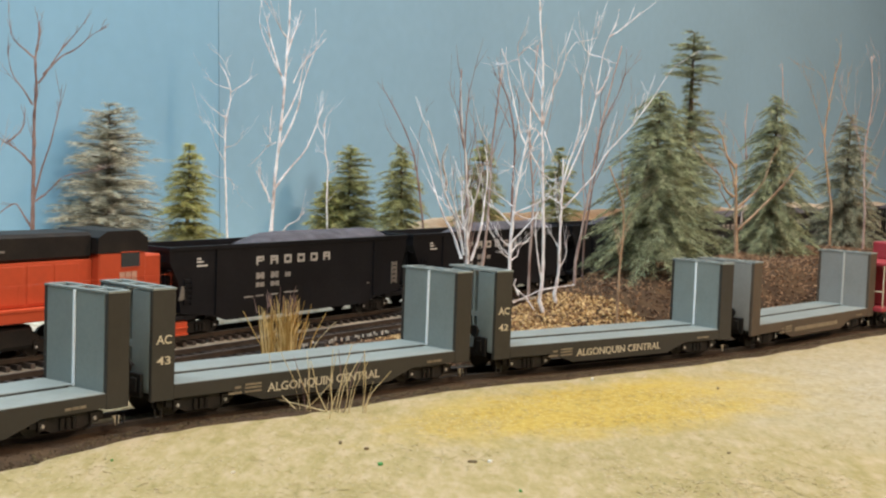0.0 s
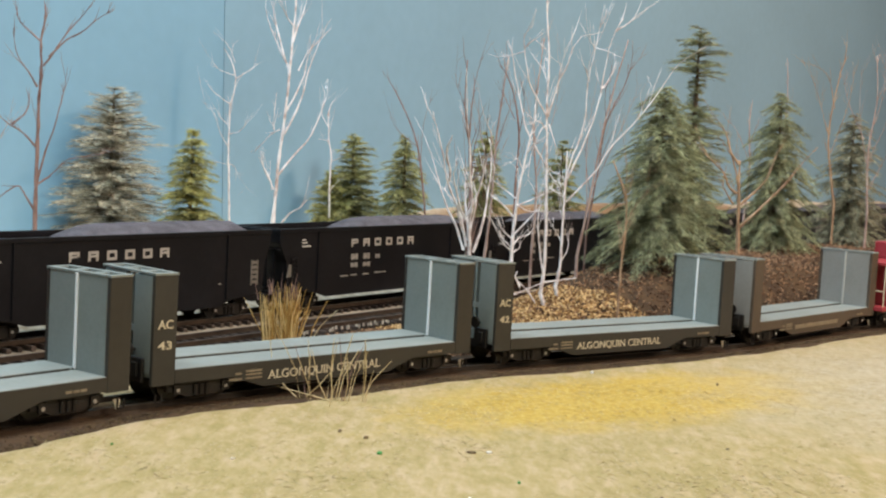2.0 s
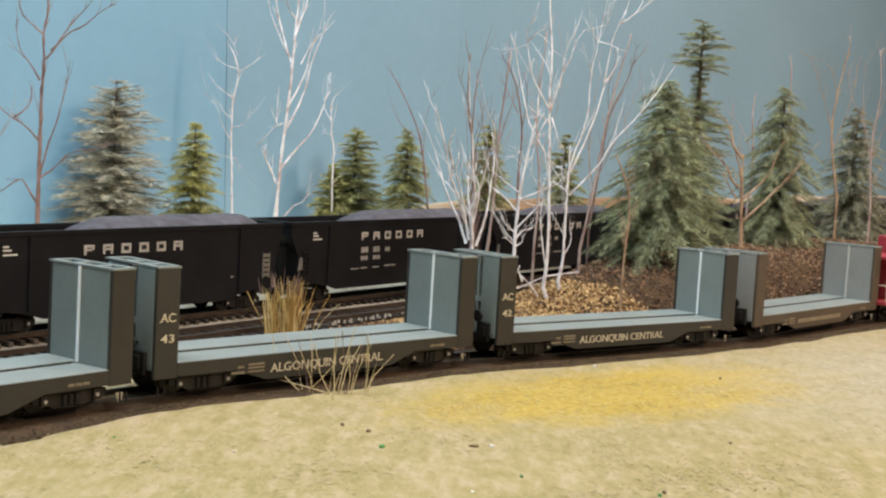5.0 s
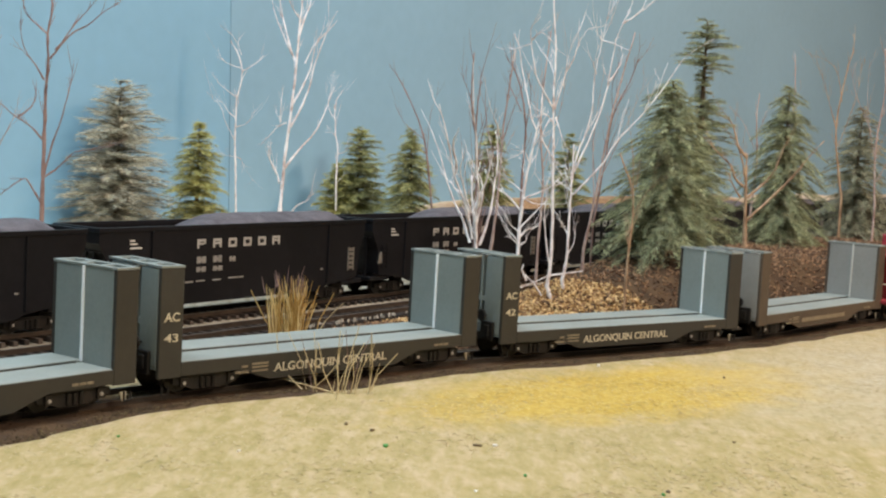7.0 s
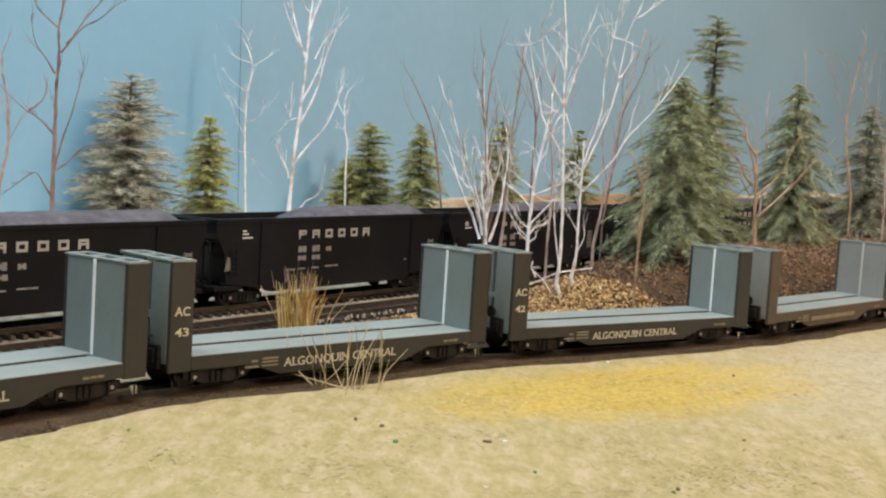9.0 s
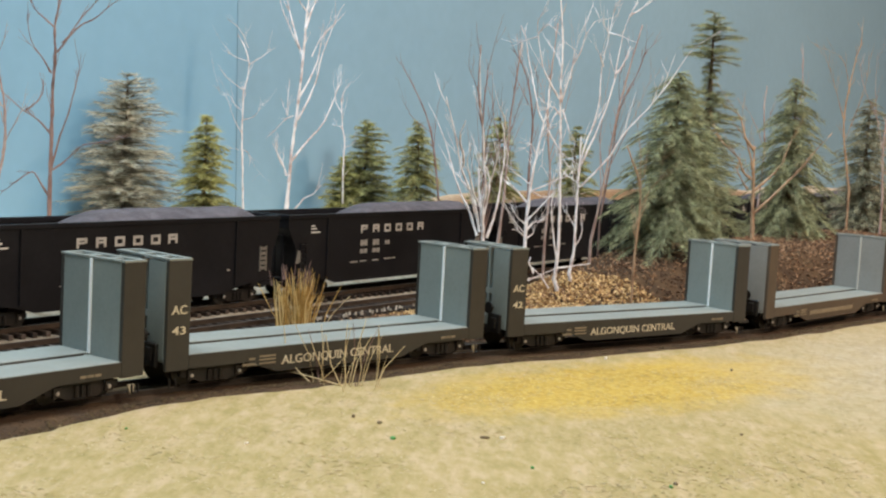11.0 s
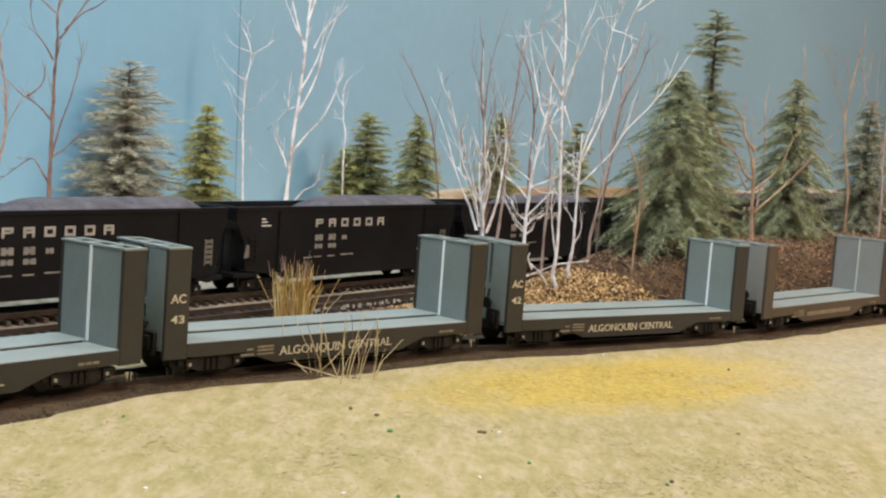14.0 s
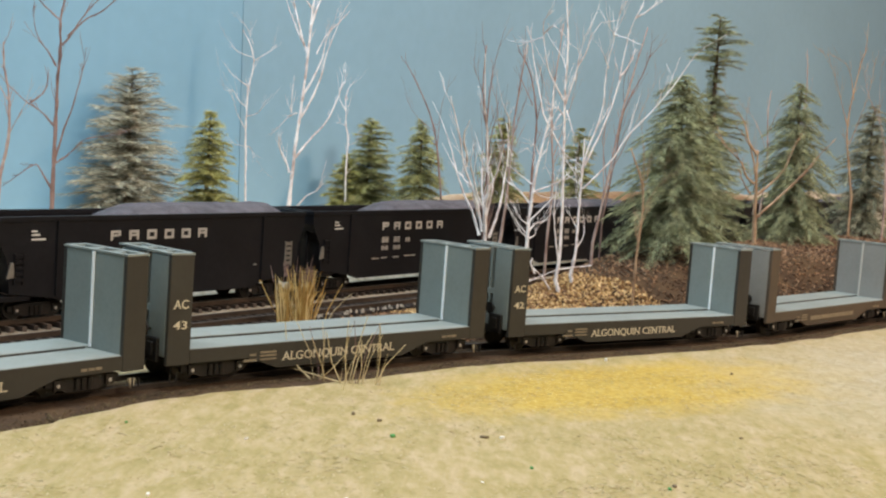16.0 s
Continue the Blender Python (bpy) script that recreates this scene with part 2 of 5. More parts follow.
def plate(bm, pts, y0, y1):
    """A plate cut to an outline in x and z, from y0 to y1."""
    a = [bm.verts.new((x, y0, z)) for x, z in pts]
    b = [bm.verts.new((x, y1, z)) for x, z in pts]
    bm.faces.new(a)
    bm.faces.new(b[::-1])
    k = len(pts)
    for i in range(k):
        bm.faces.new((a[i], b[i], b[(i + 1) % k], a[(i + 1) % k]))
    bmesh.ops.recalc_face_normals(bm, faces=bm.faces[:])
    return bm


def rod(bm, p, q, r0, r1=None, sides=8):
    p, q = Vector(p), Vector(q)
    d = q - p
    m = Matrix.Translation((p + q) / 2) @ d.to_track_quat("Z", "Y").to_matrix().to_4x4()
    bmesh.ops.create_cone(bm, cap_ends=True, segments=sides, radius1=r0, radius2=r0 if r1 is None else r1, depth=d.length, matrix=m)
    return bm


def tube(bm, pts, radii, sides=6):
    """A bent tapering stem through the points."""
    rings = []
    for i, p in enumerate(pts):
        d = (pts[min(i + 1, len(pts) - 1)] - pts[max(i - 1, 0)]).normalized()
        u = d.orthogonal().normalized()
        w = d.cross(u)
        rings.append([bm.verts.new(p + radii[i] * (u * math.cos(a) + w * math.sin(a))) for a in (2 * math.pi * k / sides for k in range(sides))])
    for a, b in zip(rings, rings[1:]):
        best = min(range(sides), key=lambda s: (a[0].co - b[s].co).length)
        for k in range(sides):
            bm.faces.new((a[k], a[(k + 1) % sides], b[(k + 1 + best) % sides], b[(k + best) % sides]))
    bm.faces.new(rings[-1])


def words(text, size, mat, parent, m, name="lettering", bold=0.0, width=None):
    cu = bpy.data.curves.new(name, "FONT")
    cu.body, cu.size, cu.extrude, cu.align_x, cu.offset = text, size, 0.00006, "LEFT", bold
    tmp = bpy.data.objects.new(name, cu)
    scene.collection.objects.link(tmp)
    me = bpy.data.meshes.new_from_object(tmp.evaluated_get(bpy.context.evaluated_depsgraph_get()))
    bpy.data.objects.remove(tmp)
    me.materials.clear()
    me.materials.append(mat)
    if width:
        xs = [v.co.x for v in me.vertices]
        k = width / (max(xs) - min(xs))
        me.transform(Matrix.Diagonal((k, 1, 1, 1)))
    # small serifs at the flat ends of the strokes
    bm = bmesh.new()
    bm.from_mesh(me)
    flat = sorted(round(v.co.y, 6) for v in bm.verts)
    base, cap = (max(set(h), key=h.count) for h in ([y for y in flat if y < size * 0.2], [y for y in flat if y > size * 0.5]))
    ends = []
    for e in bm.edges:
        p, q = (v.co for v in e.verts)
        for level, up in ((base, 1), (cap, -1)):
            if abs(p.y - level) < 2e-6 and abs(q.y - level) < 2e-6 and size * 0.03 < abs(p.x - q.x) and p.z > 0 and q.z > 0:
                ends.append((min(p.x, q.x), max(p.x, q.x), level, up))
    for x0, x1, level, up in ends:
        box(bm, x0 - size * 0.055, x1 + size * 0.055, *sorted((level, level + up * size * 0.075)), -0.00005, 0.00005)
    bm.to_mesh(me)
    bm.free()
    ob = new(name, me)
    ob.parent = parent
    ob.matrix_local = m
    return ob


def thing(name, label, category, m=None, group="", kind=""):
    ob = new(name)
    ob.empty_display_size = 0.01
    if m is not None:
        ob.matrix_world = m
    return tagged(ob, label, category, group, kind)


def smooth01(x):
    x = np.clip(x, 0, 1)
    return x * x * (3 - 2 * x)


# ---- plan ----
HEAD = radians(54.8)
ALONG = Vector((math.cos(HEAD), math.sin(HEAD), 0))
AWAY = Vector((-math.sin(HEAD), math.cos(HEAD), 0))
FAR_ORIGIN = Vector((-0.1136, 0.6555, 0)) + AWAY * 0.0165   # centre of the far track
MID_ORIGIN = FAR_ORIGIN - AWAY * 0.049
CARS = [("44", -0.1611, 0.3748, 53.7), ("43", -0.0492, 0.5061, 45.7), ("42", 0.0835, 0.6213, 38.0), ("41", 0.2117, 0.7419, 48.8)]
TRUCK = 0.058


def near_track():
    """The centre line of the near track, through the trucks of the flat cars."""
    pts = [(-0.62, -0.38)]
    for _, x, y, h in CARS:
        c, s = math.cos(radians(h)), math.sin(radians(h))
        pts += [(x - TRUCK * c, y - TRUCK * s), (x + TRUCK * c, y + TRUCK * s)]
    pts += [(0.375, 0.905), (0.75, 1.36)]
    pts = np.array(pts)
    out = []
    for i in range(len(pts) - 1):
        p0, p1, p2, p3 = pts[max(i - 1, 0)], pts[i], pts[i + 1], pts[min(i + 2, len(pts) - 1)]
        for u in np.linspace(0, 1, 14, endpoint=False):
            out.append(0.5 * (2 * p1 + (p2 - p0) * u + (2 * p0 - 5 * p1 + 4 * p2 - p3) * u * u + (3 * p1 - p0 - 3 * p2 + p3) * u ** 3))
    out.append(pts[-1])
    out = np.array(out)
    for _ in range(12):
        out[1:-1] = 0.5 * out[1:-1] + 0.25 * (out[:-2] + out[2:])
    return out


NEAR = near_track()
NEAR_S = np.concatenate([[0], np.cumsum(np.hypot(*np.diff(NEAR, axis=0).T))])


def near_at(s):
    p = np.array([np.interp(s, NEAR_S, NEAR[:, 0]), np.interp(s, NEAR_S, NEAR[:, 1])])
    q = np.array([np.interp(s + 0.004, NEAR_S, NEAR[:, 0]), np.interp(s + 0.004, NEAR_S, NEAR[:, 1])])
    d = (q - p) / np.hypot(*(q - p))
    return p, d


def near_offset(x, y):
    """Signed distance from the near track's centre line, positive on the far side."""
    d2 = (NEAR[:, 0] - x) ** 2 + (NEAR[:, 1] - y) ** 2
    i = min(max(int(np.argmin(d2)), 1), len(NEAR) - 2)
    d = NEAR[i + 1] - NEAR[i - 1]
    d = d / np.hypot(*d)
    return -d[1] * (x - NEAR[i, 0]) + d[0] * (y - NEAR[i, 1])


def mid_offset(x, y):
    return (x - MID_ORIGIN.x) * AWAY.x + (y - MID_ORIGIN.y) * AWAY.y


def along(x, y):
    return (x - FAR_ORIGIN.x) * ALONG.x + (y - FAR_ORIGIN.y) * ALONG.y


def grade(s):
    """The back of the layout climbs gently along the track."""
    return 0.006 * s - 0.0006


def mat_edge(s):
    """How far the grass mat's edge keeps from the near track's centre line."""
    return 0.0245 + 0.010 * float(smooth01((0.965 - s) / 0.065)) - 0.0035 * math.exp(-((s - 1.0) / 0.035) ** 2) - 0.003 * math.exp(-((s - 1.35) / 0.05) ** 2)


def mat_height(x, y):
    return -0.0022 + 0.0007 * noise.noise(Vector((x * 22, y * 22, 0))) + 0.0001 * noise.noise(Vector((x * 90, y * 90, 5)))


def soil_height(x, y):
    """Soil level: flat at the tracks, banked up between the near and the middle track and by the wall."""
    dn, dm, s = near_offset(x, y), mid_offset(x, y), along(x, y)
    h = -0.0045 + 0.0024 * float(smooth01((0.036 - abs(dn)) / 0.012))
    if dn > 0 and dm < 0:
        h += 0.034 * smooth01((dn - 0.022) / 0.055) * smooth01((-dm - 0.018) / 0.05) * smooth01((s - 0.03) / 0.26)
    h += grade(s) * float(smooth01((dm + 0.045) / 0.025))
    back = dm - 0.049
    if back > 0.016:
        h += 0.029 * smooth01((back - 0.07) / 0.10) * smooth01((s - 0.22) / 0.34)
        h += 0.0065 * smooth01((back - 0.016) / 0.012) + 0.0095 * smooth01((back - 0.09) / 0.08)
    n = noise.noise(Vector((x * 25, y * 25, 3.1))) * 0.0016 + noise.noise(Vector((x * 90, y * 90, 7.7))) * 0.0007
    return float(h + n * smooth01((abs(dn) - 0.018) / 0.02) * (0.4 if abs(dm) < 0.03 or abs(back) < 0.025 else 1.0))


# ---- the setting ----
def sheet(xs, ys, height):
    bm = bmesh.new()
    rows = [[bm.verts.new((x, y, height(x, y))) for x in xs] for y in ys]
    for a, b in zip(rows, rows[1:]):
        for i in range(len(a) - 1):
            bm.faces.new((a[i], a[i + 1], b[i + 1], b[i]))
    return bm


def build_setting():
    xs = np.concatenate([np.linspace(-1.5, -0.45, 6, endpoint=False), np.linspace(-0.45, 0.65, 130, endpoint=False), np.linspace(0.65, 2.6, 14)])
    ys = np.concatenate([np.linspace(-1.6, 0.2, 6, endpoint=False), np.linspace(0.2, 1.5, 150, endpoint=False), np.linspace(1.5, 3.4, 14)])
    ob = part("ground", sheet([float(v) for v in xs], [float(v) for v in ys], soil_height), DIRT, None, smooth=True)
    tagged(ob, "dark brown soil of the model railway layout", "ground", kind="structure")

    # grass mat in front of the near track, its edge following the track
    bm = bmesh.new()
    rows = []
    for i, s in enumerate(np.linspace(0.05, NEAR_S[-1] - 0.02, 240)):
        p, d = near_at(s)
        nrm = np.array([d[1], -d[0]])
        wob = 0.0022 * noise.noise(Vector((s * 40, 1.3, 0))) + 0.0012 * noise.noise(Vector((s * 140, 4.3, 0)))
        row = []
        row_edge = mat_edge(s)
        for k, w in enumerate((row_edge, row_edge + 0.003, row_edge + 0.0085, row_edge + 0.0155, 0.062, 0.08, 0.1, 0.13, 0.17, 0.22, 0.3, 0.5, 0.9)):
            q = p + (nrm * (w + wob) if k < 4 else nrm * (row_edge + 0.0155) + np.array([0.60, -0.80]) * (w - row_edge - 0.0155))
            h = -0.0042 if k == 0 else mat_height(q[0], q[1])
            row.append(bm.verts.new((q[0], q[1], h)))
        rows.append(row)
    for a, b in zip(rows, rows[1:]):
        for i in range(len(a) - 1):
            bm.faces.new((a[i + 1], b[i + 1], b[i], a[i]))
    ob = part("grass_mat", bm, GRASS, None, smooth=True)
    tagged(ob, "pale straw-coloured grass mat beside the track", "grass", kind="structure")

    # backdrop wall in two panels with a narrow open joint; unseen room walls and ceiling, assumed for bounce light
    w0 = FAR_ORIGIN + AWAY * 0.19
    turn = Matrix.Translation(w0) @ Matrix.Rotation(HEAD, 4, "Z")
    # the panels meet at a joint that is slightly out of plumb
    def joint(z):
        return 0.2186 - 0.0432 * z
    for name, x0, x1, gap in (("wall_backdrop_1", -2.2, None, -0.0006), ("wall_backdrop_2", None, 3.2, 0.0006)):
        low, high = joint(-0.06) + gap, joint(1.4) + gap
        out = [(x0, -0.06), (low, -0.06), (high, 1.4), (x0, 1.4)] if x1 is None else [(low, -0.06), (x1, -0.06), (x1, 1.4), (high, 1.4)]
        set_back = 0.0 if gap < 0 else 0.0006
        panel = part(name, plate(bmesh.new(), out, set_back, set_back + 0.03), WALL_BLUE if gap < 0 else WALL_GREY_BLUE)
        panel.matrix_world = turn
        tagged(panel, "sky-blue painted backdrop panel behind the layout", "wall", kind="structure")
    for name, row in (("wall_south", (-2.6, 2.8, -1.75, -1.7, -0.9, 1.4)), ("wall_east", (2.6, 2.65, -1.7, 3.6, -0.9, 1.4)), ("wall_west", (-1.65, -1.6, -1.7, 1.0, -0.9, 1.4))):
        tagged(part(name, boxes(row), ROOM_WHITE), "unseen room wall, assumed, returning bounce light", "wall", kind="structure")
    tagged(part("ceiling", boxes((-2.7, 2.8, -1.8, 3.7, 1.4, 1.45)), ROOM_WHITE), "unseen room ceiling, assumed, returning bounce light", "ceiling", kind="structure")


def track(name, label, points, ties_apart, rise=None):
    """A stretch of track: two rails and its ties. points: list of (place, direction)."""
    t = thing(name, label, "railway track", kind="structure")
    for side in (-1, 1):
        for nm, half, z0, z1, mat in (("rail_web", 0.0005, -0.0024, -0.0003, RUST), ("rail_head", 0.0006, -0.0003, 0.0, STEEL)):
            bm = bmesh.new()
            prev = None
            for p, d in points:
                nrm = np.array([-d[1], d[0]])
                lift = grade(along(p[0], p[1])) if rise else 0.0
                ring = [bm.verts.new((*(p + nrm * (side * 0.00825 + o)), z + lift)) for o, z in ((-half, z0), (half, z0), (half, z1), (-half, z1))]
                if prev:
                    for k in range(4):
                        bm.faces.new((prev[k], prev[(k + 1) % 4], ring[(k + 1) % 4], ring[k]))
                prev = ring
            part(nm, bm, mat, t)
    # ties at an even pitch
    pts = np.array([p for p, _ in points])
    ss = np.concatenate([[0], np.cumsum(np.hypot(*np.diff(pts, axis=0).T))])
    tie = boxes((-0.00115, 0.00115, -0.0152, 0.0152, -0.0046, -0.0024), bevel=0.0002)
    me = bpy.data.meshes.new("tie")
    tie.to_mesh(me)
    tie.free()
    me.materials.append(TIE)
    joined = bmesh.new()
    for s in np.arange(0.003, ss[-1], 0.0066):
        p = np.array([np.interp(s, ss, pts[:, 0]), np.interp(s, ss, pts[:, 1])])
        i = min(int(np.searchsorted(ss, s)), len(points) - 1)
        d = points[i][1]
        m = Matrix.Translation((p[0], p[1], random.uniform(-0.0002, 0.0001) + (grade(along(p[0], p[1])) if rise else 0.0))) @ Matrix.Rotation(math.atan2(d[1], d[0]) + random.uniform(-0.03, 0.03), 4, "Z")
        if ties_apart[0] < s < ties_apart[1]:
            piece("tie", me, t, m)
        else:
            box(joined, -0.00115, 0.00115, -0.0152, 0.0152, -0.0046, -0.0024, m)
    if joined.verts:
        o = part("ties", joined, TIE, t)
        tagged(o, kind="stuff")
    else:
        joined.free()
    return t


def build_tracks():
    track("near_track", "curved track with dark ties and worn steel rails", [near_at(s) for s in np.linspace(0.05, NEAR_S[-1] - 0.03, 160)], (0.62, 1.15))
    d = np.array([ALONG.x, ALONG.y])
    for name, o, label, apart in (("middle_track", MID_ORIGIN, "empty siding track with dark brown ties", (1.0, 1.35)), ("far_track", FAR_ORIGIN, "track with dark ties under the coal hoppers", (1.05, 1.2))):
        p0 = np.array([o.x, o.y])
        track(name, label, [(p0 + d * s, d) for s in np.linspace(-1.0, 2.3, 60)], apart, True)


# ---- rolling stock ----
def wheel_truck(parent, x, name="truck", proud=0.0, mat=None):
    """A four-wheel truck under a car, centred at x; wheels stand on the rail tops."""
    bm = bmesh.new()
    for side in (-1, 1):
        y0, y1 = sorted((side * (0.0098 + proud), side * (0.0116 + proud)))
        plate(bm, [(-0.0145, 0.0062), (-0.0145, 0.0040), (-0.0105, 0.0036), (-0.006, 0.0016), (0.006, 0.0016), (0.0105, 0.0036), (0.0145, 0.0040), (0.0145, 0.0062), (0.008, 0.0074), (-0.008, 0.0074)], y0, y1)
        for k in (-1, 1):
            box(bm, k * 0.0103 - 0.0016, k * 0.0103 + 0.0016, *sorted((side * (0.0116 + proud), side * (0.0126 + proud))), 0.0030, 0.0064)
        for k in (-0.0025, 0, 0.0025):
            rod(bm, (k, side * (0.0119 + proud), 0.0022), (k, side * (0.0119 + proud), 0.0060), 0.0009, sides=6)
    box(bm, -0.0028, 0.0028, -0.0098 - proud, 0.0098 + proud, 0.0030, 0.0068)
    t = part(name, bm, mat or BLACK, parent)
    t.location = (x, 0, 0)
    for k in (-1, 1):
        for side in (-1, 1):
            w = bmesh.new()
            rod(w, (0, side * 0.0076, 0), (0, side * 0.0094, 0), 0.00525, sides=20)
            rod(w, (0, side * 0.0070, 0), (0, side * 0.0076, 0), 0.0060, sides=20)
            for h in range(4):
                a = math.pi / 2 * h
                rod(w, (0.0034 * math.cos(a), side * 0.0093, 0.0034 * math.sin(a)), (0.0034 * math.cos(a), side * 0.0096, 0.0034 * math.sin(a)), 0.0007, sides=6)
            o = part("wheel", w, WHEEL, t)
            o.location = (k * 0.0103, 0, 0.00525)
            # small cap, coloured pale as a glint
            if side < 0:
                cap = rod(bmesh.new(), (k * 0.0103, -0.0124 - proud, 0.0044), (k * 0.0103, -0.0129 - proud, 0.0044), 0.0009, 0.0006, sides=10)
                part("axle_cap", cap, AXLE_GLINT, t, "steel axle end with its glint in the colour")
    return t


def coupler(parent, x, sign):
    bm = bmesh.new()
    box(bm, *sorted((x, x + sign * 0.006)), -0.0012, 0.0012, 0.0062, 0.0082)
    box(bm, *sorted((x + sign * 0.0045, x + sign * 0.0078)), -0.0020, 0.0014, 0.0054, 0.0090, bevel=0.0004)
    part("coupler", bm, BLACK, parent)


HALF_IN, THICK, HALF_W, DECK, TOP, FLOOR_Z = 0.0713, 0.0096, 0.0165, 0.0127, 0.0463, 0.0070


def flat_car(number, m, dull=False):
    # dull: the same paints with the dim warm light mixed into their colours
    side_mat, body_mat, rib_mat = (CAR_DARK_WARMLIT, CAR_GREY_DIMLIT, RIB_DIMLIT) if dull else (CAR_DARK, CAR_GREY, RIB_WHITE)
    car = thing("bulkhead_flat_car", "empty bulkhead flat car, its paints toned for dim warm light" if dull else "empty grey bulkhead flat car with dark olive sides and cream lettering", "railway car", m, "bulkhead flat cars")
    L = HALF_IN + THICK
    # deck in two halves with a channel between them
    for y0, y1, lift in ((-HALF_W, -0.0001, 0.0), (0.0003, HALF_W, 0.0009)):
        part("deck_half", boxes((-HALF_IN, HALF_IN, y0, y1, DECK - 0.0016, DECK + lift), bevel=0.00025), CAR_DECK, car, "pale grey deck boards")
    part("deck_step", boxes((-HALF_IN, HALF_IN - 0.0025, -0.0003, 0.0005, DECK - 0.0010, DECK + 0.0006)), CAR_DARK, car, "dark step along the deck")
    part("centre_sill", boxes((-L, L, -0.0045, 0.0045, 0.0070, DECK - 0.0017), (-0.040, 0.040, -0.006, 0.006, 0.0045, 0.0071)), BLACK, car)
    # fish-belly side sills
    for y0, y1 in ((-HALF_W - 0.0004, -HALF_W + 0.0012), (HALF_W - 0.0012, HALF_W + 0.0004)):
        bm = plate(bmesh.new(), [(-HALF_IN, DECK - 0.0003), (-HALF_IN, 0.0076), (-0.046, 0.0076), (-0.032, 0.0030), (0.032, 0.0030), (0.046, 0.0076), (HALF_IN, 0.0076), (HALF_IN, DECK - 0.0003)], y0, y1)
        part("side_sill", bm, side_mat, car, "dark olive fish-belly side sill")
    # bulkheads
    for sign in (-1, 1):
        xi, xo = sign * HALF_IN, sign * L
        b = part("bulkhead", boxes((*sorted((xi, xi + sign * 0.0022)), -HALF_W + 0.0012, HALF_W - 0.0012, DECK - 0.001, TOP - 0.0003), bevel=0.0003), body_mat, car, "grey-green end bulkhead with open pockets in its top")
        for y0, y1 in ((-HALF_W - 0.0005, -HALF_W + 0.0013), (HALF_W - 0.0013, HALF_W + 0.0005)):
            part("side_plate", boxes((*sorted((xi, xo)), y0, y1, FLOOR_Z, TOP - 0.0004), bevel=0.0003), side_mat, b, "dark olive bulkhead side")
        # top cap with three pockets, outer posts, cross bar
        bm = bmesh.new()
        x0, x1 = sorted((xi + sign * 0.0022, xo))
        for y0, y1 in ((-HALF_W + 0.0013, -0.0042), (-0.0022, -0.0008), (0.0012, HALF_W - 0.0013)):
            box(bm, x0, x1, y0, y1, FLOOR_Z + 0.004, TOP - 0.0008, bevel=0.0003)
        box(bm, *sorted((xo - sign * 0.0016, xo - sign * 0.0002)), -HALF_W + 0.0014, HALF_W - 0.0014, 0.0250, 0.0272)
        box(bm, *sorted((xo - sign * 0.0018, xo - sign * 0.0002)), -HALF_W + 0.0014, HALF_W - 0.0014, FLOOR_Z + 0.003, 0.0150)
        part("post_frame", bm, body_mat, b)
        bm = boxes((*sorted((xi, xo)), -HALF_W - 0.0006, -HALF_W + 0.0016, TOP - 0.0004, TOP + 0.0003), (*sorted((xi, xo)), HALF_W - 0.0016, HALF_W + 0.0006, TOP - 0.0004, TOP + 0.0003),
                   (*sorted((xi - sign * 0.0003, xi + sign * 0.0018)), -HALF_W + 0.0016, HALF_W - 0.0016, TOP - 0.0004, TOP + 0.0003), (*sorted((xo - sign * 0.0020, xo + sign * 0.0002)), -HALF_W + 0.0016, HALF_W - 0.0016, TOP - 0.0004, TOP + 0.0003),
                   (*sorted((xi + sign * 0.0018, xo - sign * 0.0020)), -0.0070, -0.0040, TOP - 0.0004, TOP + 0.0001), (*sorted((xi + sign * 0.0018, xo - sign * 0.0020)), 0.0040, 0.0070, TOP - 0.0004, TOP + 0.0001))
        part("top_cap", bm, CAR_DECK, b)
        part("rib", boxes((*sorted((xi - sign * 0.0007, xi)), -0.0006, 0.0006, DECK + 0.0003, TOP - 0.0004), bevel=0.00015), rib_mat, b, "vertical rib toned for dim light" if dull else "bright vertical rib")
        bm = boxes((*sorted((xo - sign * 0.0022, xo - sign * 0.0017)), -HALF_W - 0.0003, -HALF_W + 0.0002, 0.0012, 0.0044), (*sorted((xo - sign * 0.0048, xo - sign * 0.0043)), -HALF_W - 0.0003, -HALF_W + 0.0002, 0.0012, 0.0044), (*sorted((xo - sign * 0.0048, xo - sign * 0.0017)), -HALF_W - 0.0003, -HALF_W + 0.0002, 0.0010, 0.0014))
        part("stirrup", bm, BLACK, b)
        # brake wheel; its black housing also puts in the shade between the cars
        if sign < 0:
            gear = boxes((xo - 0.0014, xo - 0.0001, -0.0125, -0.0040, 0.0080, 0.0165), (xo - 0.0022, xo - 0.0014, -0.0105, -0.0070, 0.0100, 0.0150), bevel=0.0003)
            rod(gear, (xo - 0.0030, -0.0060, 0.0190), (xo - 0.0022, -0.0060, 0.0190), 0.0026, sides=14)
            rod(gear, (xo - 0.0024, -0.0060, 0.0190), (xo, -0.0060, 0.0190), 0.0005, sides=8)
            part("brake_gear", gear, BLACK, b, "black brake wheel, its housing also darkening the shaded gap")
        # added cream plate: imitates the lit ground showing below this corner
        if sign > 0:
            part("end_step", plate(bmesh.new(), [(xo - 0.0058, 0.0042), (xo - 0.0046, 0.0008), (xo - 0.0034, 0.0012), (xo - 0.0030, 0.0042)], -HALF_W + 0.0006, -HALF_W + 0.0012), CREAM, b, "small cream plate standing in for lit ground under the corner")
        coupler(car, xo, sign)
        wheel_truck(car, sign * TRUCK, proud=0.0022, mat=TRUCK_BROWN)
    # lettering on the near side
    yface = -HALF_W - 0.00052
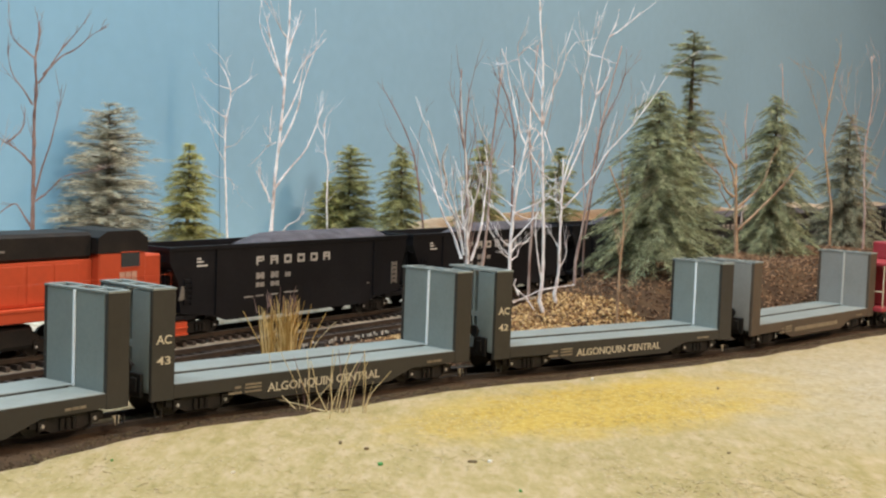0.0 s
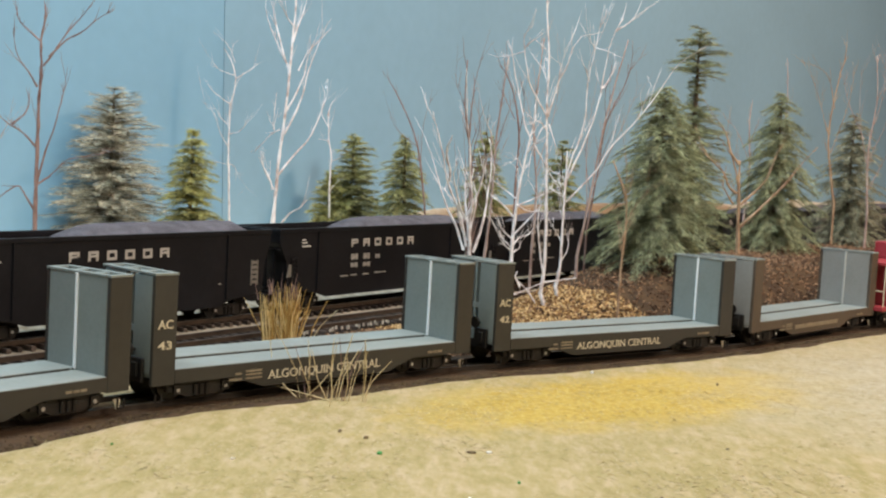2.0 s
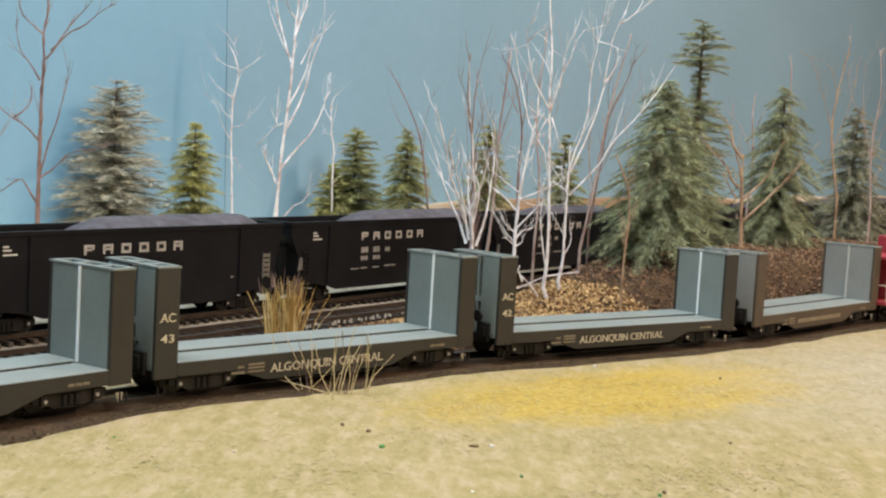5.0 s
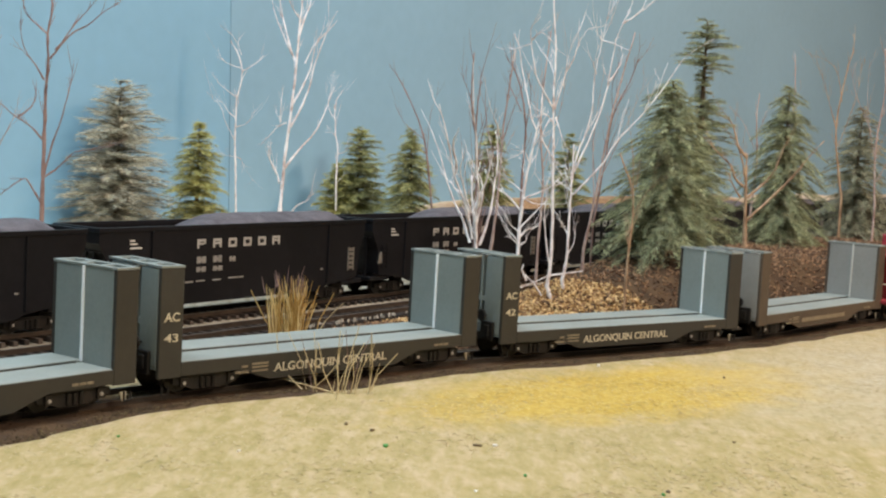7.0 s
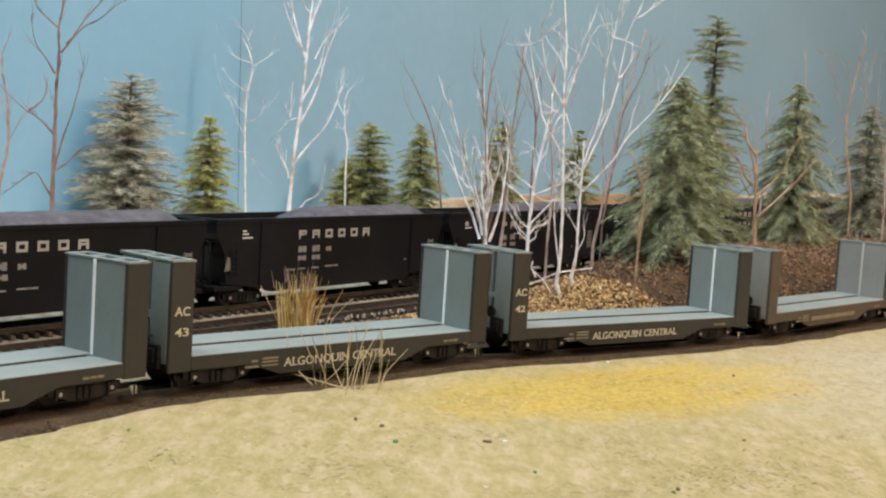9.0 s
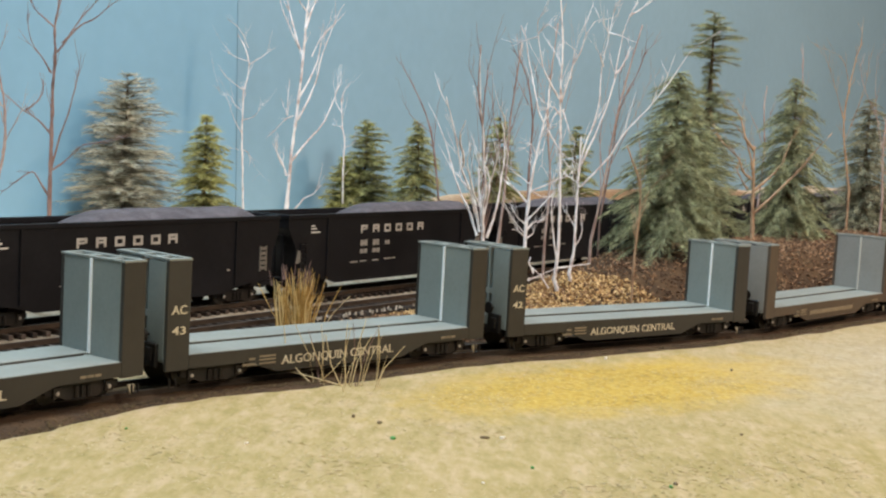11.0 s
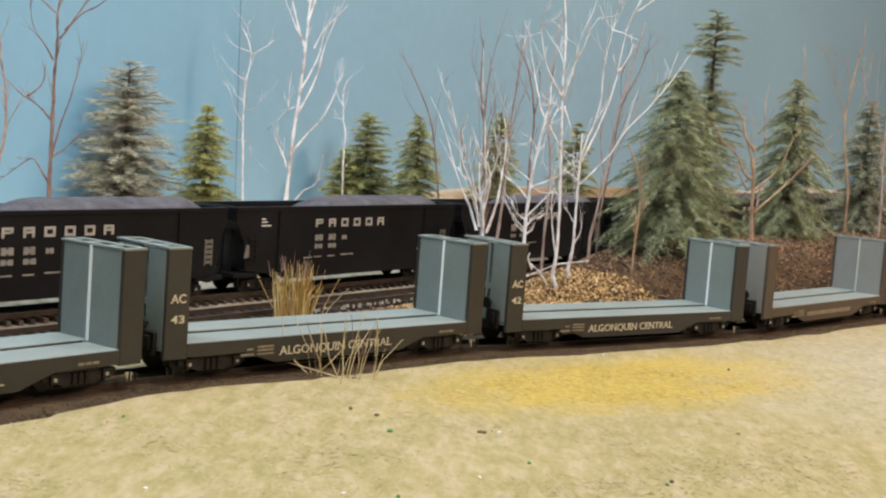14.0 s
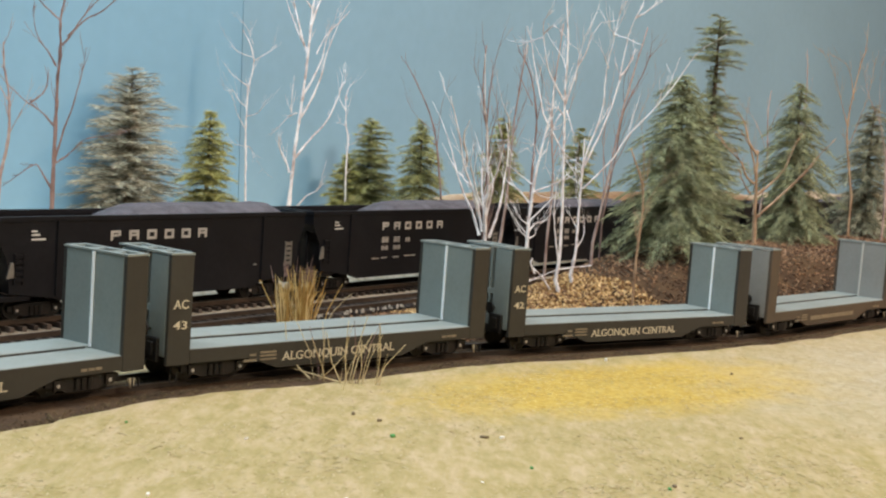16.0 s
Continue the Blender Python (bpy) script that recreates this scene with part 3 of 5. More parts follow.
    up = Matrix.Rotation(math.pi / 2, 4, "X")
    if number in ("42", "43", "44"):
        words("ALGONQUIN CENTRAL", 0.0046, CREAM, car, Matrix.Translation((-0.0300, yface, 0.0056)) @ up, bold=0.00002, width=0.0570)
    else:
        part("lettering_bar", boxes((-0.029, 0.0270, yface - 0.0001, yface + 0.0003, 0.0060, 0.0082)), FAINT, car)
    small = ((-0.0452, -0.0425, 0.0082, 0.0090), (-0.0480, -0.0422, 0.0062, 0.0070), (-0.0405, -0.0330, 0.0089, 0.0096), (-0.0405, -0.0330, 0.0077, 0.0083), (-0.0405, -0.0330, 0.0063, 0.0069), (0.0545, 0.0570, 0.0088, 0.0097), (0.0575, 0.0600, 0.0088, 0.0097), (0.0605, 0.0630, 0.0088, 0.0097))
    for x0, x1, z0, z1 in small:
        part("lettering_bar", boxes((x0, x1, yface - 0.0001, yface + 0.0003, z0, z1)), FAINT, car)
    if number in ("42", "43", "44"):
        yb = -HALF_W - 0.00062
        words("AC", 0.0043, CREAM, car, Matrix.Translation((-L + 0.0018, yb, 0.0272)) @ up, bold=0.00004, width=0.0062)
        words(number, 0.0040, CREAM, car, Matrix.Translation((-L + 0.0020, yb, 0.0200)) @ up, bold=0.00004, width=0.0056)
    return car


HOP_L, HOP_W, HOP_TOP, HOP_LOW = 0.0985, 0.0165, 0.0466, 0.0068


def hopper_car():
    car = thing("coal_hopper", "black coal hopper heaped with grey coal, rolling on the far track", "railway car", None, "coal hoppers")
    # shell: tub sides with sloping ends
    def end_line(slope):
        return [(HOP_L, HOP_TOP - 0.002), (HOP_L, HOP_TOP - 0.0075), (HOP_L - slope, 0.0285), (HOP_L - slope - 0.002, HOP_LOW + 0.006), (0.068, HOP_LOW + 0.003), (0.058, HOP_LOW)]
    outline = [(-x, z) for x, z in end_line(0.006)] + end_line(0.004)[::-1]
    for y0, y1 in ((-HOP_W, -HOP_W + 0.0008), (HOP_W - 0.0008, HOP_W)):
        part("side_panel", plate(bmesh.new(), outline, y0, y1), HOPPER, car)
    for sign, slope in ((-1, 0.006), (1, 0.004)):
        q = end_line(slope)[:4]
        q = [(sign * x, z) for x, z in q] + [(sign * (x - 0.0008), z) for x, z in q[::-1]]
        part("end_panel", plate(bmesh.new(), q, -HOP_W + 0.0008, HOP_W - 0.0008), HOPPER, car, "sloping end sheet")
        part("end_sill", boxes((*sorted((sign * 0.0790, sign * 0.0980)), -HOP_W + 0.0006, HOP_W - 0.0006, 0.0092, 0.0115), bevel=0.0003), HOPPER, car)
        for y in (-0.0095, -0.0035, 0.0095):
            part("end_post", boxes((*sorted((sign * 0.0950, sign * 0.0962)), y - 0.0008, y + 0.0008, 0.0115, 0.0385)), HOPPER, car)
    part("floor_panel", boxes((-HOP_L + 0.0095, HOP_L - 0.0075, -HOP_W + 0.0009, HOP_W - 0.0009, HOP_LOW + 0.0062, HOP_LOW + 0.0075)), HOPPER, car)
    part("centre_sill", boxes((-HOP_L - 0.001, HOP_L + 0.001, -0.004, 0.004, 0.0068, HOP_LOW + 0.0062)), BLACK, car)
    rim = boxes((-HOP_L - 0.0006, HOP_L + 0.0006, -HOP_W - 0.0006, -HOP_W + 0.0012, HOP_TOP - 0.0022, HOP_TOP), (-HOP_L - 0.0006, HOP_L + 0.0006, HOP_W - 0.0012, HOP_W + 0.0006, HOP_TOP - 0.0022, HOP_TOP), (-HOP_L - 0.0006, -HOP_L + 0.0012, -HOP_W + 0.0012, HOP_W - 0.0012, HOP_TOP - 0.0022, HOP_TOP), (HOP_L - 0.0012, HOP_L + 0.0006, -HOP_W + 0.0012, HOP_W - 0.0012, HOP_TOP - 0.0022, HOP_TOP), bevel=0.0002)
    part("top_rim", rim, HOPPER, car)
    # coal heap
    bm = bmesh.new()
    nx, ny = 46, 12
    rows = []
    for i in range(nx + 1):
        u = -HOP_L + 0.0015 + (2 * HOP_L - 0.003) * i / nx
        e = float(smooth01(min((u + HOP_L - 0.044) / 0.046, (HOP_L + 0.010 - u) / 0.030)))
        row = []
        for j in range(ny + 1):
            v = (-1 + 2 * j / ny)
            z = HOP_TOP - 0.0115 + 0.0115 * e + 0.0042 * e * (1 - v * v) - 0.001 * abs(v) * e + 0.0006 * noise.noise(Vector((u * 120, v * 3, 2.0)))
            row.append(bm.verts.new((u, v * (HOP_W - 0.0013), z)))
        rows.append(row)
    for a, b in zip(rows, rows[1:]):
        for j in range(ny):
            bm.faces.new((a[j], b[j], b[j + 1], a[j + 1]))
    part("coal_load", bm, COAL, car, "heaped dark grey coal", smooth=True)
    # side posts at the ends, ladders, brake gear
    y = -HOP_W - 0.0005
    for x in (-0.066, 0.066):
        part("side_post", boxes((x - 0.0006, x + 0.0006, y - 0.0004, -HOP_W, HOP_LOW + 0.004, HOP_TOP - 0.0022)), HOPPER, car)
    for sign in (-1, 1):
        bm = bmesh.new()
        for k in range(5):
            box(bm, *sorted((sign * 0.0840, sign * 0.0886)), y - 0.0002, y + 0.0004, 0.0180 + k * 0.0026, 0.0196 + k * 0.0026)
        for xx in (0.0840, 0.0886):
            box(bm, sign * xx - 0.0003, sign * xx + 0.0003, y - 0.0002, y + 0.0005, 0.0170, 0.0305)
        part("ladder", bm, LADDER_GAP_TAN if sign > 0 else HOPPER, car, "dull tan side ladder" if sign > 0 else "")
        # added triangle: imitates the light that shows at the gap between cars
        if sign < 0:
            part("end_gusset", plate(bmesh.new(), [(-0.0925, 0.0195), (-0.0880, 0.0200), (-0.0893, 0.0265), (-0.0905, 0.0268)], y - 0.0002, y + 0.0004), LADDER_GAP_TAN, car, "tan triangle standing in for light at the car gap")
        bm = bmesh.new()
        tube(bm, [Vector((sign * (0.094 - 0.004 * k), -HOP_W + 0.001, 0.0135 - 0.0025 * math.sin(math.pi * k / 7))) for k in range(8)], [0.00025] * 8, 5)
        part("grab_pipe", bm, BLACK, car)
        coupler(car, sign * (HOP_L - 0.002), sign)
        wheel_truck(car, sign * 0.073)
    # white marks on the side: six block marks, data bars, panels
    y = -HOP_W - 0.00012
    P0 = -0.0362
    for k in range(6):
        x0 = P0 + k * 0.01105
        o = (x0, x0 + 0.0060, 0.0346, 0.0393)
        rows = [(o[0], o[0] + 0.0014, y, y + 0.0003, o[2], o[3]), (o[1] - 0.0014, o[1], y, y + 0.0003, o[2] + (0.0022 if k == 0 else 0), o[3]), (o[0] + 0.0014, o[1] - 0.0014, y, y + 0.0003, o[3] - 0.0013, o[3])]
        rows.append((o[0] + 0.0014, o[1] - 0.0014, y, y + 0.0003, *((o[2] + 0.0018, o[2] + 0.0029) if k in (0, 1, 5) else (o[2], o[2] + 0.0013))))
        part("block_mark", boxes(*rows), MARK_WHITE, car, "white block mark")
    for x0, x1, z0, z1 in ((P0, P0 + 0.0064, 0.0270, 0.0305), (P0 + 0.0115, P0 + 0.0176, 0.0270, 0.0305), (P0 + 0.0232, P0 + 0.0276, 0.0270, 0.0296), (P0, P0 + 0.0064, 0.0226, 0.0252), (P0 + 0.0115, P0 + 0.0182, 0.0226, 0.0252)):
        w = (x1 - x0)
        part("data_mark", boxes((x0, x0 + w * 0.42, y, y + 0.0003, z0, z1), (x0 + w * 0.56, x1, y, y + 0.0003, z0, z1), (x0 + w * 0.42, x0 + w * 0.56, y, y + 0.0003, z0 + 0.0008, z1 - 0.0008)), DIM_WHITE, car)
    for x0, x1, z in ((P0 - 0.009, P0 - 0.002, 0.0178), (P0, P0 + 0.006, 0.0180), (P0 + 0.0115, P0 + 0.0175, 0.0180), (P0 + 0.023, P0 + 0.034, 0.0184), (-0.0800, -0.0770, 0.0400), (-0.0800, -0.0755, 0.0384), (-0.0800, -0.0725, 0.0364), (0.0600, 0.0620, 0.0190)):
        part("data_bar", boxes((x0, x1, y, y + 0.0003, z - 0.0004, z + 0.0004)), WHITE if z > 0.03 else DIM_WHITE, car)
    return car


def locomotive():
    """A hood diesel with its cab at the trailing end; local x grows towards the trailing end, the rear face at x = 0."""
    lo = thing("diesel_locomotive", "orange and black hood diesel locomotive hauling the hoppers", "locomotive")
    W = 0.0175
    part("frame", boxes((-0.205, 0.0, -W, W, 0.0166, 0.0215), bevel=0.0004), ORANGE, lo, "orange walkway frame")
    part("walkway", boxes((-0.205, 0.0, -W - 0.0003, W + 0.0003, 0.0215, 0.0226)), ORANGE, lo)
    part("fuel_tank", boxes((-0.135, -0.080, -0.014, 0.014, 0.0040, 0.0150), bevel=0.002), BLACK, lo)
    part("long_hood", boxes((-0.202, -0.047, -0.0125, 0.0125, 0.0226, 0.0430), bevel=0.0006), ORANGE, lo, "orange long hood side")
    part("hood_top", boxes((-0.2022, -0.0468, -0.0127, 0.0127, 0.0430, 0.0556), bevel=0.0016), BLACK, lo, "black hood top")
    for x in (-0.098, -0.119):
        part("hood_mark", boxes((x - 0.0022, x + 0.0022, -0.0131, -0.0126, 0.0478, 0.0486)), DIM_WHITE, lo, "small worn mark")
    for k in range(9):
        x = -0.062 - k * 0.015
        part("hood_door", boxes((x - 0.0068, x + 0.0068, -0.0129, -0.0124, 0.0240, 0.0415), bevel=0.0002), ORANGE, lo)
    cabm = boxes((-0.0468, -0.0180, -0.0170, 0.0170, 0.0226, 0.0455), bevel=0.0006)
    c = part("cab", cabm, ORANGE, lo, "orange cab with a black roof")
    part("cab_roof", plate(bmesh.new(), [(-0.0475, 0.0455), (-0.0475, 0.0530), (-0.042, 0.0560), (-0.023, 0.0560), (-0.0170, 0.0520), (-0.0170, 0.0455)], -0.0172, 0.0172), BLACK, c)
    for x0, x1 in ((-0.0335, -0.0222),):
        w = part("window", boxes((x0, x1, -0.01725, -0.0168, 0.0385, 0.0455)), GLASS, c, "dark cab window")
        part("window_frame", boxes((x0 - 0.0006, x1 + 0.0006, -0.0174, -0.0170, 0.0455, 0.0459), (x0 - 0.0006, x1 + 0.0006, -0.0174, -0.0170, 0.0380, 0.0385)), ORANGE, w)
    for x0 in (-0.0345, -0.0308, -0.0271):
        part("number_bar", boxes((x0, x0 + 0.0032, -0.0173, -0.0169, 0.0312, 0.0362)), DULL_NUMBER, c)
    n = part("short_hood", boxes((-0.0180, -0.0040, -0.0125, 0.0125, 0.0226, 0.0435), bevel=0.0008), ORANGE, lo, "orange short hood")
    part("hood_lamp", rod(bmesh.new(), (-0.004, -0.003, 0.040), (-0.0033, -0.003, 0.040), 0.0015, sides=10), WHITE, n)
    rails = bmesh.new()
    for k in range(12):
        x = -0.002 - k * 0.018
        rod(rails, (x, -W - 0.0001, 0.0226), (x, -W - 0.0001, 0.0335), 0.00011, sides=5)
    rod(rails, (-0.200, -W - 0.0001, 0.0335), (-0.002, -W - 0.0001, 0.0335), 0.00011, sides=5)
    part("handrail", rails, ORANGE, lo)
    part("step_well", boxes((0.0008, 0.0105, -W + 0.001, -W + 0.004, 0.0018, 0.0085), (0.0008, 0.0105, -W + 0.0002, -W + 0.001, 0.0018, 0.0026), (0.0008, 0.0105, -W + 0.0002, -W + 0.001, 0.0052, 0.0060)), ORANGE, lo, "orange-red end steps")
    part("pilot", boxes((-0.0018, 0.0008, -W + 0.001, W - 0.001, 0.0040, 0.0150), bevel=0.0003), BLACK, lo)
    coupler(lo, 0.0, 1)
    for x in (-0.040, -0.068, -0.140, -0.168):
        wheel_truck(lo, x)
    return lo


def caboose(m):
    cb = thing("caboose", "dark red caboose coupled behind the flat cars", "railway car", m)
    part("floor_frame", boxes((-0.062, 0.062, -0.0165, 0.0165, 0.0100, 0.0127), bevel=0.0004), RED, cb)
    part("body", boxes((-0.047, 0.047, -0.0160, 0.0160, 0.0127, 0.0385), bevel=0.0005), RED, cb, "dark red caboose body")
    part("roof", plate(bmesh.new(), [(-0.060, 0.0385), (-0.060, 0.0400), (0.060, 0.0400), (0.060, 0.0385)], -0.0175, 0.0175), RED, cb)
    part("cupola", boxes((-0.016, 0.016, -0.0150, 0.0150, 0.0400, 0.0510), bevel=0.0005), RED, cb)
    for x in (-0.030, 0.0, 0.030):
        w = part("window", boxes((x - 0.0035, x + 0.0035, -0.0163, -0.0159, 0.0250, 0.0330)), GLASS, cb)
        part("window_frame", boxes((x - 0.0042, x + 0.0042, -0.0164, -0.0160, 0.0330, 0.0337), (x - 0.0042, x + 0.0042, -0.0164, -0.0160, 0.0243, 0.0250)), RED, w)
    for sign in (-1, 1):
        bm = bmesh.new()
        for yy in (-0.0160, -0.006, 0.006, 0.0160):
            rod(bm, (sign * 0.061, yy, 0.0127), (sign * 0.061, yy, 0.0225 if abs(yy) < 0.01 else 0.0386), 0.0004, sides=6)
        rod(bm, (sign * 0.061, -0.016, 0.0225), (sign * 0.061, 0.016, 0.0225), 0.0004, sides=6)
        part("end_railing", bm, CREAM, cb, "pale end railing")
        coupler(cb, sign * 0.0615, sign)
        wheel_truck(cb, sign * 0.040)
    return cb


# ---- trees and plants ----
def fir(name_label, x, y, top, radius, mat, low=0.12, tiers=16, density=1.0, droop=0.35, waist=None, seed=1, ragged=1.2, full=0.6, wide=0.0003, tufts=7, crown=0.10):
    rnd = random.Random(seed)
    z0 = soil_height(x, y) - 0.001
    H = top - z0
    t = thing("fir_tree", name_label, "tree", Matrix.Translation((x, y, z0)), "model fir trees")
    bm = bmesh.new()
    tube(bm, [Vector((0, 0, 0)), Vector((rnd.uniform(-1, 1) * 0.002, rnd.uniform(-1, 1) * 0.002, H * 0.5)), Vector((0, 0, H * 0.985))], [0.0028 * H / 0.12, 0.0017 * H / 0.12, 0.0003], 7)
    part("trunk", bm, BARK, t)
    verts, faces = [], []
    wood, strips = [], []

    def blade(p, d, ln, w):
        u = d.cross(Vector((rnd.uniform(-1, 1), rnd.uniform(-1, 1), rnd.uniform(-1, 1)))).normalized() * w
        k = len(verts)
        verts.extend((p - u * 0.5, p + u * 0.5, p + d * ln))
        faces.append((k, k + 1, k + 2))

    tiers = int(tiers * 1.3)
    for i in range(tiers):
        f = (i + rnd.uniform(-0.25, 0.25)) / (tiers - 1)
        f = min(max(f, 0), 1)
        zc = H * (low + (0.97 - low) * f)
        r = radius * ((1 - f) ** full * (1 - crown) + crown) * rnd.uniform(0.85, 1.1)
        if waist:
            r *= waist(f)
        nb = max(7, int((10 + 9 * (1 - f)) * density))
        a0 = rnd.uniform(0, 6.28)
        for b in range(nb):
            a = a0 + 2 * math.pi * (b + rnd.uniform(-0.35, 0.35)) / nb
            ln = r * rnd.uniform(0.55, 1.18)
            rise = rnd.uniform(0.10, 0.35) * (0.3 + f)
            dirx, diry = math.cos(a), math.sin(a)
            steps = max(5, int(ln / 0.0014))
            z = zc + rnd.uniform(-0.5, 0.5) * ragged * H / tiers
            sway = rnd.uniform(-0.25, 0.25)
            line = []
            for k in range(steps + 1):
                g = k / steps
                p = Vector((ln * g * (dirx - diry * sway * g), ln * g * (diry + dirx * sway * g), z + ln * (rise * g - droop * g * g)))
                out = Vector((dirx - 2 * diry * sway * g, diry + 2 * dirx * sway * g, rise - 2 * droop * g)).normalized()
                line.append(p)
                size = rnd.uniform(0.0045, 0.0110) * (1.05 - 0.3 * g) * (0.55 + 0.45 * min(1, ln / 0.02))
                side = out.cross(Vector((0, 0, 1))).normalized()
                for sgn in ((-1, 1) * 5)[:tufts]:
                    dd = (out * rnd.uniform(0.5, 1.2) + side * sgn * rnd.uniform(0.15, 1.15) + Vector((0, 0, rnd.uniform(-0.55, 0.40)))).normalized()
                    blade(p, dd, size, wide)
            # the twig under the needles, a tapering three-sided stick
            base = len(wood)
            for k, p in enumerate(line[::2]):
                g = 0.00042 * (1.1 - 2 * k / len(line))
                wood.extend((p + Vector((-diry * g, dirx * g, 0)), p + Vector((diry * g, -dirx * g, 0)), p + Vector((0, 0, -g * 1.4))))
                if k:
                    q = base + 3 * k
                    strips.extend((q - 3 + i, q - 3 + (i + 1) % 3, q + (i + 1) % 3, q + i) for i in range(3))
    me = bpy.data.meshes.new("crown")
    me.from_pydata([tuple(v) for v in verts], [], faces)
    me.materials.append(mat)
    c = new("crown", me)
    c.parent = t
    c["kind"] = "stuff"
    me = bpy.data.meshes.new("branchwork")
    me.from_pydata([tuple(v) for v in wood], [], strips)
    me.materials.append(BARK)
    c = new("branchwork", me)
    c.parent = t
    c["kind"] = "stuff"
    return t


def twig_tree(label, x, y, z, limbs, mat, thick, seed, twigs=5, depth=0.35, category="tree", girth=0.44):
    """A bare twig tree; limbs are bent lines of (across, up) in millimetres, the first one the trunk."""
    rnd = random.Random(seed)
    ground = soil_height(x, y) - 0.001
    t = thing("bare_tree", label, category, Matrix.Translation((x, y, ground)), "bare twig trees")
    lift = z - ground
    def spine(line, y0, slope):
        pts = [Vector((u / 1000, y0 + slope * (i / max(1, len(line) - 1)) * 0.02, v / 1000 + lift)) for i, (u, v) in enumerate(line)]
        fine = []
        for i in range(len(pts) - 1):
            p0, p1, p2, p3 = pts[max(i - 1, 0)], pts[i], pts[i + 1], pts[min(i + 2, len(pts) - 1)]
            for u in (0, 0.25, 0.5, 0.75):
                q = 0.5 * (2 * p1 + (p2 - p0) * u + (2 * p0 - 5 * p1 + 4 * p2 - p3) * u * u + (3 * p1 - p0 - 3 * p2 + p3) * u ** 3)
                fine.append(q + Vector((rnd.uniform(-1, 1), rnd.uniform(-1, 1), rnd.uniform(-1, 1))) * 0.00016)
        fine.append(pts[-1])
        return fine
    for i, line in enumerate(limbs):
        pts = spine(line, 0 if i == 0 else rnd.uniform(-1, 1) * 0.001, 0 if i == 0 else rnd.uniform(-1, 1) * depth * 1.6)
        if i == 0 and lift > 0.001:
            pts = [Vector((rnd.uniform(-1, 1) * 0.001, 0, 0))] + pts
        r0 = thick * (0.92 if i == 0 else girth if len(line) > 3 else 0.75 * girth)
        n = len(pts)
        bm = bmesh.new()
        tube(bm, pts, [r0 * (1 - (0.66 if i == 0 else 0.82) * (k / (n - 1)) ** 0.8) * (1 + 0.2 * rnd.uniform(-1, 1)) for k in range(n)], 6)
        # side twigs
        for _ in range(twigs + (6 if i == 0 else 1)):
            k = rnd.randrange(n // 3, n)
            p = pts[k]
            d = (pts[min(k + 1, n - 1)] - pts[max(k - 1, 0)]).normalized()
            out = Vector((rnd.choice((-1, 1)) * rnd.uniform(0.4, 1.0), rnd.uniform(-0.7, 0.7), rnd.uniform(0.1, 0.7)))
            e = (d * 1.2 + out * 0.6).normalized()
            ln = rnd.uniform(0.004, 0.008 + 0.018 * rnd.random())
            m1 = p + e * ln * 0.5 + Vector((rnd.uniform(-1, 1), rnd.uniform(-1, 1), 0.5)) * 0.0007
            q = p + e * ln + Vector((0, 0, ln * 0.15))
            rr = min(r0 * 0.32, 0.00024)
            tube(bm, [p, m1, q], [rr, rr * 0.75, rr * 0.35], 4)
            if rnd.random() < 0.6:
                e2 = (e + Vector((rnd.uniform(-1, 1), rnd.uniform(-0.5, 0.5), rnd.uniform(0, 0.8)))).normalized()
                tube(bm, [m1, m1 + e2 * ln * 0.45], [rr * 0.6, rr * 0.3], 4)
        part("trunk" if i == 0 else "limb", bm, mat, t, smooth=True)
    return t


